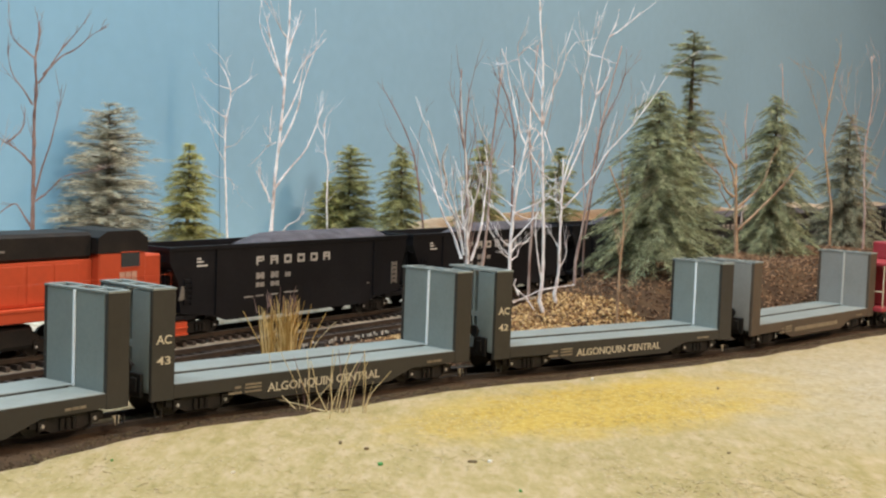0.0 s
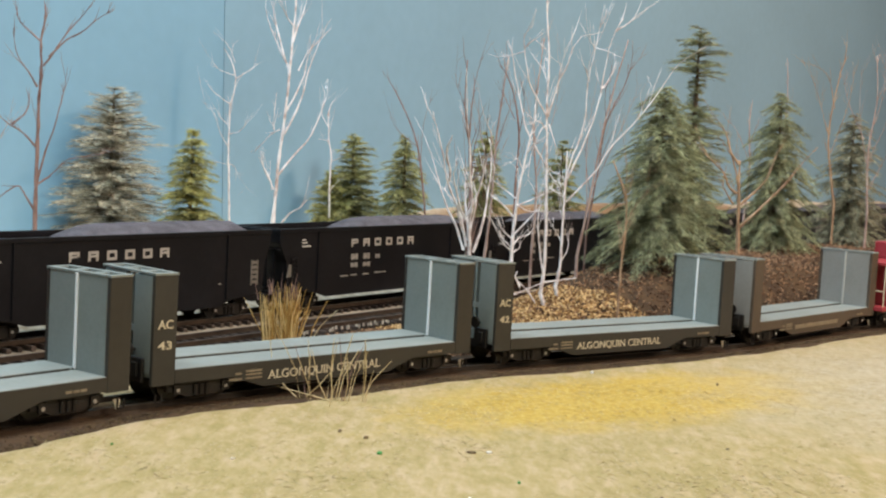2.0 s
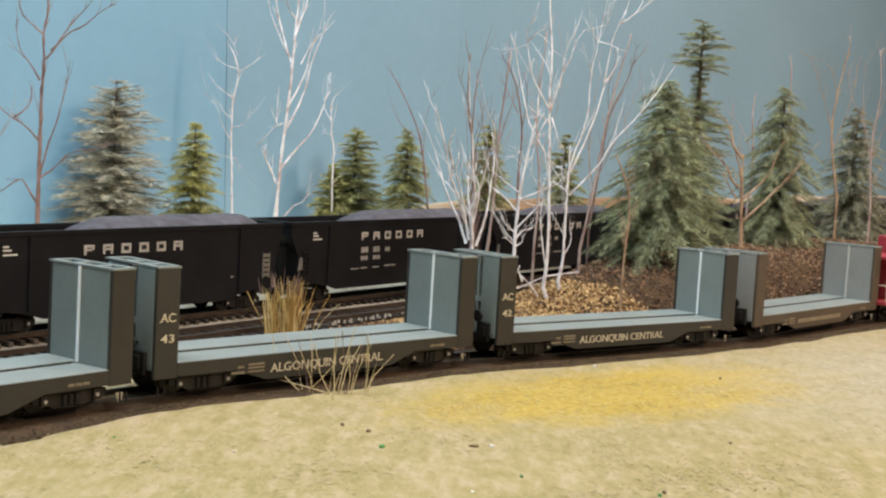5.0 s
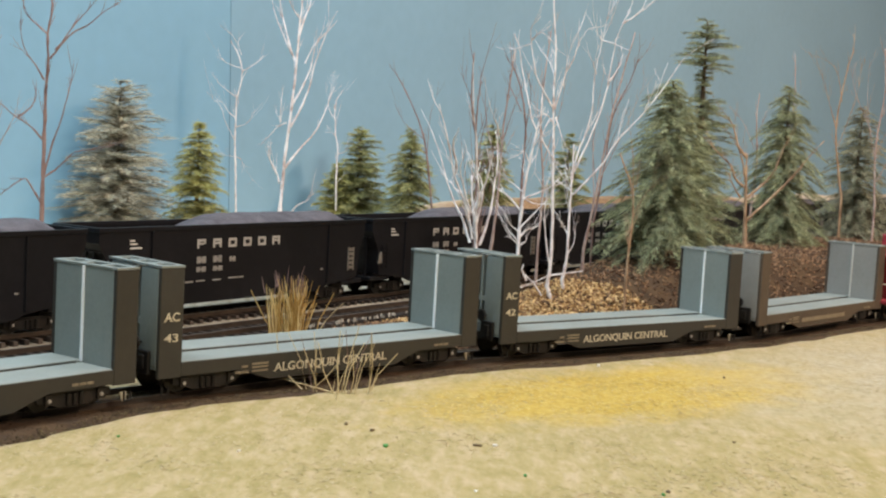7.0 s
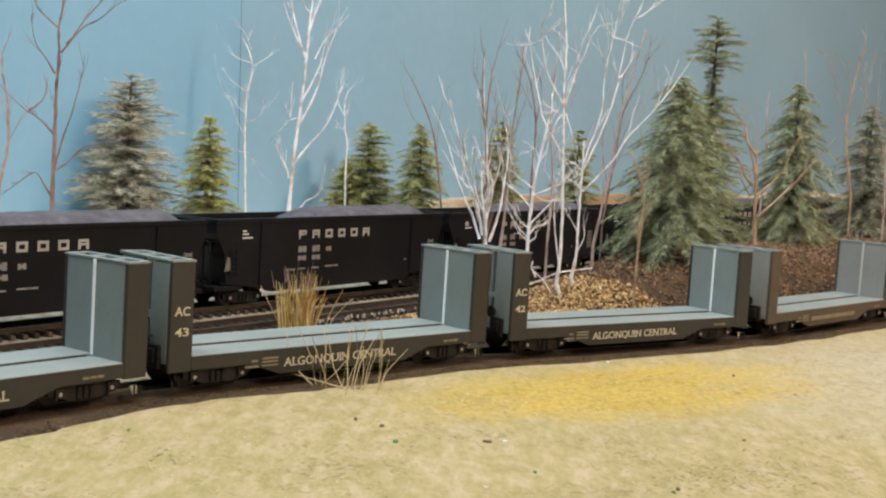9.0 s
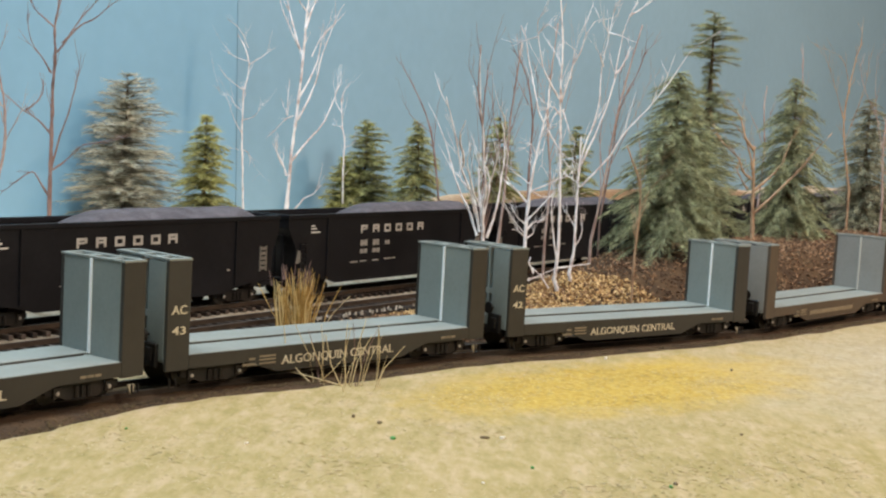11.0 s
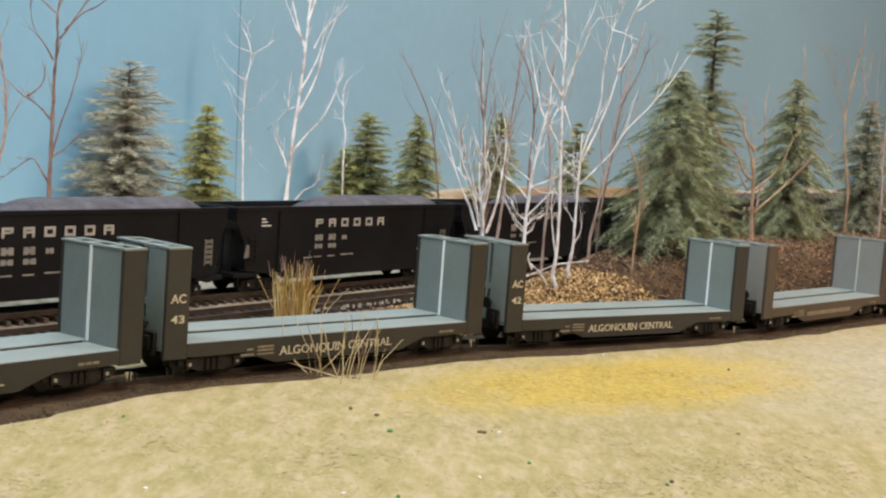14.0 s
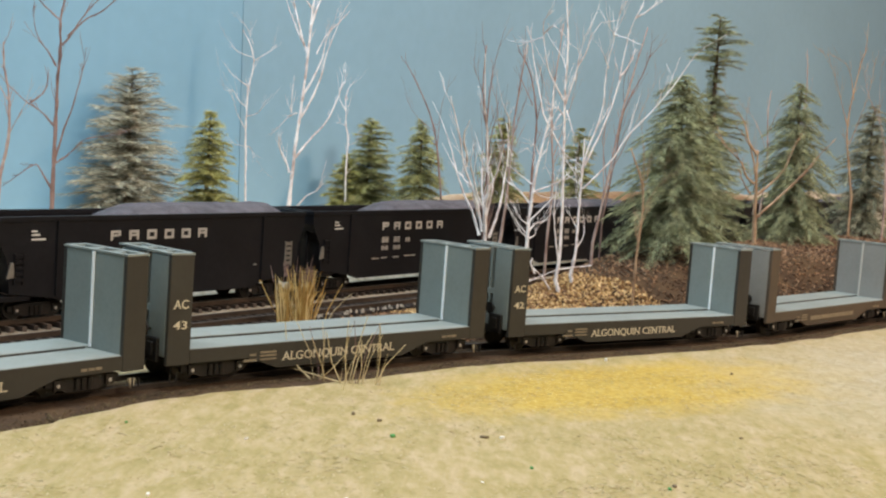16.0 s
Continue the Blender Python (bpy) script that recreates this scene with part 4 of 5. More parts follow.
def build_plants():
    grey = "tall grey-green model fir with frayed branches by the blue wall"
    fir(grey, -0.210, 0.830, 0.121, 0.0365, FIR_GREY, low=0.08, tiers=20, droop=0.14, seed=11, full=0.40, density=1.15, wide=0.0003, tufts=5, crown=0.14, ragged=1.9)
    fir("small yellow-green model fir by the blue wall", -0.161, 0.845, 0.099, 0.0235, FIR_YELLOW, low=0.06, tiers=13, droop=0.30, seed=12, ragged=0.8, full=0.5, density=1.4)
    fir("small green model fir behind the hoppers", -0.065, 1.000, 0.101, 0.029, FIR_GREEN, low=0.06, tiers=11, droop=0.2, seed=13, full=0.5, density=1.4, ragged=1.6, wide=0.00038)
    fir("low green model fir beside a taller one", -0.081, 0.990, 0.072, 0.020, FIR_YELLOW, low=0.06, tiers=8, droop=0.2, seed=14, full=0.5, density=1.4, ragged=1.6, wide=0.00038)
    fir("small green model fir behind the hoppers", -0.025, 0.980, 0.101, 0.027, FIR_GREEN, low=0.06, tiers=12, droop=0.35, seed=15, full=0.5, density=1.4, ragged=1.6, wide=0.00038)
    fir("slim green model fir behind bare birches", 0.041, 1.080, 0.110, 0.025, FIR_GREEN, low=0.06, tiers=11, droop=0.3, seed=16, full=0.5, density=1.4, ragged=1.6, wide=0.00038)
    fir("slim green model fir behind bare birches", 0.109, 1.120, 0.106, 0.025, FIR_GREEN, low=0.06, tiers=11, droop=0.3, seed=17, full=0.5, density=1.4, ragged=1.6, wide=0.00038)
    fir("large blue-green model fir with drooping branches on the mound", 0.140, 0.800, 0.141, 0.043, FIR_BLUE, low=0.14, tiers=19, droop=0.5, density=1.15, seed=18, full=0.52, ragged=1.6)
    fir("tall slender model fir with a gap below its crown", 0.194, 0.980, 0.201, 0.038, FIR_BLUE, low=0.12, tiers=22, droop=0.2, waist=lambda f: 0.32 if 0.64 < f < 0.80 else (1.5 if f >= 0.80 else 0.85), seed=19)
    fir("blue-green model fir with drooping branches on the mound", 0.265, 1.000, 0.154, 0.042, FIR_BLUE, low=0.10, tiers=17, droop=0.55, seed=20)
    fir("dim grey-green model fir at the end of the mound", 0.372, 1.150, 0.148, 0.042, FIR_DARK, low=0.08, tiers=15, droop=0.4, seed=21)

    white = "bare white birch made of twigs"
    twig_tree(white + " by the blue wall", -0.114, 0.900, 0.034, [[(1, 1), (2, 24), (3, 44), (5, 68), (7, 92), (8, 111), (9, 135), (10, 150), (10, 174)], [(3, 36), (12, 49), (23, 63), (29, 77), (32, 87), (34, 93)], [(6, 65), (13, 80), (18, 94), (20, 106), (24, 120), (31, 140), (35, 147)], [(7, 82), (13, 94), (18, 108), (20, 122), (24, 129)], [(14, 110), (18, 120), (22, 127)], [(7, 112), (0, 124), (-5, 134), (-9, 143), (-12, 153)], [(4, 117), (-1, 134), (-5, 148), (-6, 157)], [(3, 68), (-3, 65), (-12, 55)], [(0, 26), (-3, 34), (-7, 41), (-9, 44)], [(-2, 32), (-5, 38), (-7, 45)], [(3, -2), (9, 5), (14, 11), (21, 15), (25, 21)], [(9, 129), (12, 141), (15, 151), (17, 161)], [(9, 141), (5, 146), (2, 154)], [(-1, 68), (-2, 73)]], BIRCH, 0.0018, 31, 3, girth=0.52)
    twig_tree("thin pale bare sapling by the wall joint", -0.137, 0.860, 0.037, [[(0, -2), (-1, 17), (-2, 36), (-3, 51), (-3, 66), (-3, 79), (-1, 87), (0, 96), (-1, 102), (-4, 110), (-7, 114)], [(-3, 80), (-9, 84), (-14, 88), (-16, 93)], [(-3, 66), (-8, 70), (-12, 76), (-17, 76), (-18, 80)], [(-3, 51), (-8, 60), (-11, 69), (-13, 76)], [(-2, 40), (1, 39), (3, 34), (2, 29)], [(-2, 40), (-7, 40), (-13, 41)], [(-1, 108), (-3, 114), (-1, 119)], [(-3, 114), (-7, 120), (-10, 122)], [(0, 99), (-7, 101), (-12, 103), (-15, 106)], [(0, 97), (7, 102), (10, 104), (13, 108)], [(-3, 60), (4, 62), (8, 66), (11, 72)]], BIRCH, 0.0009, 32, 3, girth=0.38)
    twig_tree("thin pale bare sapling by the firs", -0.080, 0.980, 0.036, [[(0, 1), (-1, 22), (-1, 34), (-1, 50), (-3, 60), (-4, 71), (-5, 82)], [(-1, 45), (4, 47), (7, 50)], [(-1, 22), (3, 28), (7, 32)], [(0, 8), (-4, 11), (-8, 13)], [(-3, 59), (-7, 61), (-12, 61)], [(-4, 71), (-9, 79), (-10, 88), (-7, 92)], [(-5, 79), (-4, 87), (-2, 91)]], BIRCH, 0.0010, 33, 4)
    twig_tree("many-stemmed pale bare shrub behind the flat cars", 0.019, 0.640, 0.036, [[(0, 8), (-1, 19), (-3, 30), (-4, 43)], [(-3, 9), (-7, 20), (-13, 31), (-17, 42), (-20, 51), (-24, 61)], [(-2, 11), (-5, 25), (-9, 34), (-13, 43), (-15, 52), (-18, 64), (-20, 70), (-22, 77)], [(0, 10), (-1, 22), (0, 33), (-2, 47), (-3, 61), (-5, 72), (-6, 86), (-7, 98)], [(2, 8), (5, 18), (7, 28), (8, 39), (9, 50), (8, 62), (7, 66)], [(-3, 24), (-6, 31), (-8, 38), (-10, 46), (-9, 52)], [(-2, 26), (1, 34), (4, 44), (5, 52), (6, 57)], [(-12, 43), (-12, 49), (-14, 55), (-14, 60), (-12, 66)], [(-8, 32), (-12, 36), (-15, 40)], [(8, 63), (7, 69), (5, 72)], [(-1, 14), (1, 26), (2, 36), (0, 44)], [(-4, 18), (-6, 24), (-7, 29)]], BIRCH, 0.0012, 34, 2, 0.6, girth=0.70)
    twig_tree(white + " on the mound", 0.045, 0.700, 0.023, [[(-1, 12), (-1, 26), (0, 42), (1, 54), (3, 67), (5, 79), (7, 89), (7, 99)], [(5, 81), (2, 88), (-1, 100), (-4, 112), (-7, 126), (-10, 133)], [(-1, 37), (-9, 45), (-13, 47), (-18, 53)], [(-1, 25), (-7, 30), (-11, 38)], [(-1, 20), (-8, 27), (-15, 38)], [(-1, 21), (3, 26), (7, 27), (9, 29)], [(-1, 27), (6, 35), (11, 41), (13, 43)], [(0, 43), (8, 47), (14, 50), (21, 53)], [(0, 44), (6, 41), (14, 41)], [(0, 47), (-7, 52), (-12, 55)], [(7, 78), (13, 69), (18, 61), (24, 53)], [(-2, 19), (-6, 22), (-9, 22)], [(0, 18), (3, 20), (4, 23)], [(4, 72), (7, 77), (12, 79)], [(2, 64), (-1, 69), (-4, 67)]], BIRCH, 0.0012, 35, 3, girth=0.54)
    twig_tree(white + " on the mound", 0.065, 0.710, 0.013, [[(-3, 5), (-2, 15), (-2, 37), (-3, 56), (-4, 75), (-5, 93), (-6, 112), (-6, 127), (-7, 142), (-9, 161), (-10, 176)], [(-2, 15), (-5, 30), (-7, 43), (-7, 56), (-7, 64)], [(-6, 104), (-12, 113), (-16, 120), (-19, 131), (-21, 145), (-18, 150)], [(-20, 138), (-24, 137), (-29, 135)], [(-20, 140), (-18, 142), (-15, 144), (-10, 140)], [(-5, 103), (-2, 115), (0, 123), (4, 132), (6, 140), (11, 148), (13, 147)], [(-1, 116), (0, 128), (2, 140)], [(-6, 98), (-9, 94), (-13, 81), (-14, 68)], [(-6, 121), (-8, 127), (-10, 132)], [(-5, 95), (-10, 100), (-15, 98)], [(-4, 99), (-1, 90), (3, 81)]], BIRCH, 0.0012, 36, 4, girth=0.48)
    twig_tree(white + " with one long leaning branch", 0.074, 0.730, 0.021, [[(-2, -1), (0, 10), (0, 25), (0, 41), (0, 51), (0, 61), (0, 77)], [(0, 55), (2, 70), (6, 82), (9, 96), (9, 109), (10, 122), (12, 133), (14, 147), (16, 160)], [(1, 61), (7, 76), (12, 90), (16, 105), (18, 121), (21, 140), (27, 155), (28, 162)], [(1, 48), (8, 56), (17, 67), (24, 80), (35, 93), (46, 108), (53, 120), (60, 130), (74, 140)], [(17, 113), (20, 116), (23, 122), (26, 130)], [(12, 136), (18, 134), (24, 131)], [(12, 136), (9, 139)], [(3, 75), (6, 82), (9, 89)], [(0, 50), (-4, 53), (-9, 55)], [(0, 25), (-5, 33), (-8, 38)], [(0, 13), (4, 21), (4, 29)], [(23, 146), (29, 150), (33, 154), (38, 158)], [(10, 117), (8, 121), (7, 124)], [(39, 99), (40, 102), (40, 105)]], BIRCH, 0.0012, 37, 3, girth=0.54)
    twig_tree("bare brown forked tree between the firs", 0.210, 0.880, 0.029, [[(1, 6), (0, 23), (-1, 42), (-2, 58), (-2, 70)], [(-3, 47), (-9, 52), (-13, 61), (-23, 70), (-34, 81)], [(-3, 67), (-9, 76), (-13, 89), (-18, 93)], [(1, 24), (16, 39), (30, 54), (41, 68), (52, 81)], [(-2, 54), (-8, 70), (-15, 80)], [(0, 40), (8, 47), (18, 59), (23, 74)], [(-5, 40), (-9, 47), (-13, 56)]], TAN_TWIG, 0.0017, 38, 3, girth=0.62)
    twig_tree("thin tan sapling on the chip mound", 0.103, 0.690, 0.010, [[(0, 0), (0, 25), (1, 59), (-5, 77), (-8, 84)], [(1, 58), (-1, 83), (-5, 103)], [(-1, 41), (6, 60), (17, 73)]], TAN_TWIG, 0.0010, 39, 2)
    twig_tree("bare red-brown forked tree by the blue wall", -0.228, 0.730, 0.035, [[(1, 4), (1, 25), (1, 41), (1, 60), (1, 76), (2, 92), (1, 108), (3, 119), (3, 128)], [(3, 94), (7, 100), (11, 108), (17, 117), (23, 125), (27, 131)], [(6, 99), (16, 109), (25, 114), (34, 122), (43, 127)], [(1, 108), (-7, 114), (-12, 118), (-15, 122)], [(0, 48), (-6, 55), (-15, 61), (-25, 70), (-30, 76)], [(-14, 60), (-8, 66), (-6, 72), (-7, 79)], [(0, 82), (-4, 90), (-9, 98), (-11, 110)], [(2, 30), (6, 47), (10, 60), (14, 77), (15, 85), (16, 94)], [(2, 27), (9, 33), (18, 42), (29, 44)], [(0, 12), (-7, 22), (-12, 25), (-23, 17), (-31, 11)]], TWIG, 0.0017, 40, 3, girth=0.40)
    twig_tree("bare pale forked tree at the layout's edge", -0.248, 0.700, 0.039, [[(1, 16), (4, 30), (5, 42), (4, 60), (1, 75), (0, 88)], [(5, 38), (11, 49), (17, 58)], [(4, 57), (-2, 66), (-5, 72)]], PINK_TWIG, 0.0013, 41, 3)
    twig_tree("bare brown twigs behind the last fir", 0.349, 1.120, 0.067, [[(0, 0), (-9, 58), (-4, 108), (1, 127)], [(-9, 58), (-22, 92), (-34, 118)], [(-6, 83), (-16, 112), (-42, 122)], [(-6, 44), (8, 89), (12, 119)]], TAN_TWIG, 0.0012, 42, 9)
    twig_tree("bare pinkish-brown twigs behind the last fir", 0.372, 1.100, 0.062, [[(0, 0), (-3, 50), (1, 95), (-2, 134)], [(-3, 40), (-14, 80), (-17, 124)], [(-2, 45), (12, 84), (16, 128)], [(0, 20), (18, 62), (26, 110)], [(0, 75), (8, 104), (7, 140)], [(-8, 62), (-26, 96), (-30, 112)]], PINK_TWIG, 0.0012, 52, 9)
    for x, y, limbs, seed in ((0.030, 0.720, [[(0, 0), (2, 30), (3, 70), (7, 112)], [(2, 40), (-7, 72), (-9, 96)], [(3, 62), (11, 90)]], 55), (0.060, 0.770, [[(0, 0), (1, 34), (-3, 80), (0, 128)], [(0, 50), (9, 84), (11, 118)], [(-1, 66), (-9, 96)]], 56), (0.088, 0.770, [[(0, 0), (6, 40), (12, 84), (22, 130)], [(6, 40), (19, 72), (28, 98)], [(4, 30), (2, 68), (6, 106)]], 57)):
        twig_tree("thin pinkish bare sapling among the birches", x, y, 0.036, limbs, PINK_TWIG, 0.0011, seed, 5)
    twig_tree("bunch of dark brown twigs inside the pale shrub", 0.020, 0.652, 0.036, [[(0, 0), (-1, 30), (-4, 62), (-3, 92)], [(0, 6), (-6, 34), (-12, 64)], [(0, 8), (-4, 42), (-8, 80)], [(0, 8), (3, 44), (5, 86)], [(0, 8), (5, 36), (10, 70)], [(0, 6), (7, 30), (14, 58)]], TWIG, 0.0008, 58, 2)
    twig_tree("thin brown sapling behind the firs", 0.276, 1.140, 0.050, [[(0, 0), (2, 45), (-1, 80), (0, 104)], [(1, 50), (-10, 74), (-22, 88)], [(1, 66), (8, 90)]], PINK_TWIG, 0.0012, 53, 3)
    twig_tree("thin brown sapling behind the firs", 0.306, 1.140, 0.050, [[(0, 0), (-2, 60), (1, 104), (-1, 138)], [(0, 84), (6, 112)], [(-1, 70), (-8, 98)]], PINK_TWIG, 0.0011, 54, 3)
    twig_tree("bare dark brown twigs behind the shrub", -0.006, 0.930, 0.045, [[(0, 0), (-8, 49), (-19, 76), (-32, 98)], [(-9, 51), (-25, 64), (-33, 83)], [(-6, 37), (-5, 69), (0, 86)]], TWIG, 0.0009, 43, 3)
    brown = "bare red-brown twigs among the birches"
    twig_tree(brown, 0.019, 0.660, 0.037, [[(0, 0), (-1, 29), (-1, 52), (-6, 81), (-6, 104)], [(-5, 78), (-10, 89), (-12, 96)], [(-1, 52), (2, 70), (2, 77)], [(-1, 41), (11, 56), (13, 67)]], TWIG, 0.0009, 44, 3)
    twig_tree(brown, 0.047, 0.750, 0.042, [[(0, 0), (0, 33), (0, 66), (-5, 89), (-10, 100)], [(0, 60), (2, 83), (-1, 96)], [(-3, 73), (-9, 85), (-14, 95)]], TWIG, 0.0010, 45, 4)
    twig_tree(brown, 0.096, 0.800, 0.049, [[(0, 0), (5, 39), (8, 68), (17, 89), (21, 103)], [(5, 39), (12, 61), (20, 75)], [(8, 68), (6, 88), (12, 108)], [(2, 18), (-4, 49), (-1, 70)]], TWIG, 0.0008, 46, 4)
    t = thing("fallen_twig", "white twig lying across the chip mound", "twig", Matrix.Translation((0.048, 0.700, 0.021)))
    for pts in ([(-0.001, 0.004, -0.004), (0.015, 0.010, 0.003), (0.034, 0.016, 0.006)], [(0.001, 0.005, 0.003), (0.006, 0.006, -0.001), (0.011, 0.005, -0.008)], [(0.002, 0.005, 0.000), (-0.001, 0.004, 0.006), (0.0, 0.004, 0.009)]):
        stem(t, pts, 0.0007, BIRCH, "branch")


def tuft(label, x, y, z, count, height, spread, mat, seed, radius=0.00045, lean=0.5):
    rnd = random.Random(seed)
    t = thing("grass_tuft", label, "dry grass", Matrix.Translation((x, y, z)))
    bm = bmesh.new()
    for _ in range(count):
        a = rnd.uniform(0, 6.28)
        r = spread * rnd.random() ** 0.5
        p = Vector((r * math.cos(a), r * math.sin(a) * 0.6, -0.001))
        h = height * rnd.uniform(0.55, 1.05)
        w = Vector((math.cos(a) * lean * rnd.uniform(0.1, 1.0) * r / spread + rnd.uniform(-0.1, 0.1), math.sin(a) * lean * 0.4, 1)).normalized()
        pts = [p, p + w * h * 0.5, p + w * h + Vector((rnd.uniform(-1, 1), rnd.uniform(-1, 1), 0)) * h * 0.10]
        tube(bm, pts, [radius, radius * 0.8, radius * 0.3], 4)
    o = part("straw", bm, mat, t)
    o["kind"] = "stuff"
    return t


def stem(t, pts, r, mat, name="stem"):
    bm = bmesh.new()
    tube(bm, [Vector(p) for p in pts], [r * (1 - 0.5 * i / (len(pts) - 1)) for i in range(len(pts))], 5)
    return part(name, bm, mat, t)


def build_ground_cover():
    # tufts beside the flat cars
    t = tuft("thick tuft of golden dry straw between the tracks", -0.066, 0.602, -0.004, 84, 0.0315, 0.0042, STRAW, 51, 0.00038, 0.16)
    bm = bmesh.new()
    rnd = random.Random(50)
    for _ in range(36):
        a = Vector((-0.0085 + rnd.gauss(0, 0.0016), rnd.gauss(0, 0.002), -0.001))
        e = a + Vector((rnd.gauss(-0.0010, 0.0016), rnd.gauss(0, 0.001), rnd.uniform(0.018, 0.0285)))
        tube(bm, [a, (a + e) / 2 + Vector((rnd.gauss(0, 0.0005), 0, 0)), e], [0.00038, 0.00032, 0.00012], 4)
    o = part("straw", bm, STRAW, t)
    o["kind"] = "stuff"
    for _ in range(14):
        a = Vector((rnd.uniform(-0.010, 0.010), rnd.gauss(0, 0.002), -0.001))
        w = rnd.choice((-1, 1))
        stem(t, [a, a + Vector((w * rnd.uniform(0.001, 0.004), 0, 0.011)), a + Vector((w * rnd.uniform(0.002, 0.009), 0, rnd.uniform(0.017, 0.026)))], 0.00035, STRAW)
    bm = bmesh.new()
    for _ in range(34):
        a = Vector((rnd.choice((-0.0085, 0.001, 0.002)) + rnd.gauss(0, 0.0022), rnd.gauss(0, 0.002), rnd.uniform(0.018, 0.029)))
        tube(bm, [a, a + Vector((rnd.gauss(0, 0.0012), 0, rnd.uniform(0.004, 0.008)))], [0.0003, 0.0001], 4)
    o = part("seed_heads", bm, TWIG, t, "red-brown tips of the straw")
    o["kind"] = "stuff"
    stem(t, [(-0.006, 0, 0), (-0.014, 0.001, 0.010), (-0.021, 0, 0.0235)], 0.00032, STRAW)
    stem(t, [(0.009, 0, 0.0), (0.015, 0.001, 0.011), (0.0215, 0, 0.0185), (0.0235, 0, 0.0200)], 0.00032, DRY_STEM)
    t = thing("grass_tuft", "sparse pale dry grass stems at the mat's edge", "dry grass", Matrix.Translation((-0.034, 0.478, -0.0025)))
    for pts in ([(0.000, 0, 0), (-0.001, 0, 0.012), (-0.0005, 0, 0.024)], [(0.001, 0.001, 0), (0.003, 0, 0.012), (0.0065, 0, 0.026)], [(-0.002, 0, 0), (-0.006, 0, 0.008), (-0.0085, 0, 0.019)], [(0.002, 0, 0), (0.004, 0, 0.010), (0.009, 0, 0.020)],
                [(-0.008, 0, -0.001), (-0.0095, 0, 0.006), (-0.014, 0, 0.0165)], [(-0.001, 0, 0.0), (-0.012, 0, 0.0025), (-0.0215, 0, 0.0045)], [(-0.013, 0, 0), (-0.019, 0, 0.0055), (-0.0235, 0, 0.014), (-0.0245, 0, 0.022)], [(0.011, 0, 0), (0.0145, 0, 0.008), (0.0215, 0, 0.0165)],
                [(0.0115, 0, 0.002), (0.0122, 0, 0.011), (0.0115, 0, 0.0225)], [(0.0045, 0, 0), (0.0055, 0, 0.006), (0.0048, 0, 0.017)], [(-0.010, 0, 0.001), (-0.005, 0, 0.006), (0.0, 0, 0.0125)], [(0.000, -0.012, 0), (0.0005, -0.012, 0.005)]):
        stem(t, pts, 0.0003, DRY_STEM)
    for k in range(12):
        u = rnd.uniform(-0.012, 0.013)
        w = rnd.uniform(-0.006, 0.007) + u * 0.3
        h = rnd.uniform(0.012, 0.027)
        stem(t, [(u, 0, -0.0005), (u + w * 0.35, 0.001, h * 0.5), (u + w, rnd.uniform(-0.002, 0.002), h)], 0.00022, TWIG if k % 4 == 0 else DRY_STEM)

    # loose fibres lying on the grass mat
    rnd = random.Random(5)
    def fibres(name, label, mat, count, place, size):
        verts, faces = [], []
        for _ in range(count):
            x, y = place()
            off = near_offset(x, y)
            if off > -0.0215:
                continue
            if off > -0.037 and -off < mat_edge(float(NEAR_S[int(np.argmin((NEAR[:, 0] - x) ** 2 + (NEAR[:, 1] - y) ** 2))])) + 0.0035:
                continue
            a = rnd.uniform(0, 6.28)
            ln = rnd.uniform(*size)
            d = Vector((math.cos(a), math.sin(a), rnd.uniform(-0.03, 0.03))).normalized()
            u = Vector((-math.sin(a), math.cos(a), 0)) * rnd.uniform(0.00014, 0.00026)
            p = Vector((x, y, mat_height(x, y)))
            k = len(verts)
            q = p + d * ln * 0.5 + Vector((0, 0, 0.00008))
            e = p + d * ln
            verts.extend(tuple(v) for v in (p - u, p + u, q + u, e, q - u))
            faces.append((k, k + 1, k + 2, k + 3, k + 4))
        me = bpy.data.meshes.new(name)
        me.from_pydata(verts, [], faces)
        me.materials.append(mat)
        tagged(new(name, me), label, "grass", kind="stuff")

    def anywhere():
        y = 0.26 + 0.62 * rnd.random() ** 1.3
        return rnd.uniform(-0.45, 0.5) * y, y

    def patch():
        while True:
            x, y = rnd.uniform(-0.03, 0.16), rnd.uniform(0.42, 0.60)
            u = ((x - 0.060) * 0.80 + (y - 0.497) * 0.60) / 0.088
            v = (-(x - 0.060) * 0.60 + (y - 0.497) * 0.80) / 0.036
            if u * u + v * v < 1 - 0.75 * rnd.random() + 0.35 * noise.noise(Vector((x * 60, y * 60, 1))):
                return x, y
    fibres("straw_fibres", "short straw-coloured grass fibres on the mat", FIBRE, 46000, anywhere, (0.0009, 0.0024))
    fibres("golden_fibres", "patch of golden-yellow grass fibres on the mat", GOLD_FIBRE, 2600, patch, (0.0009, 0.0024))

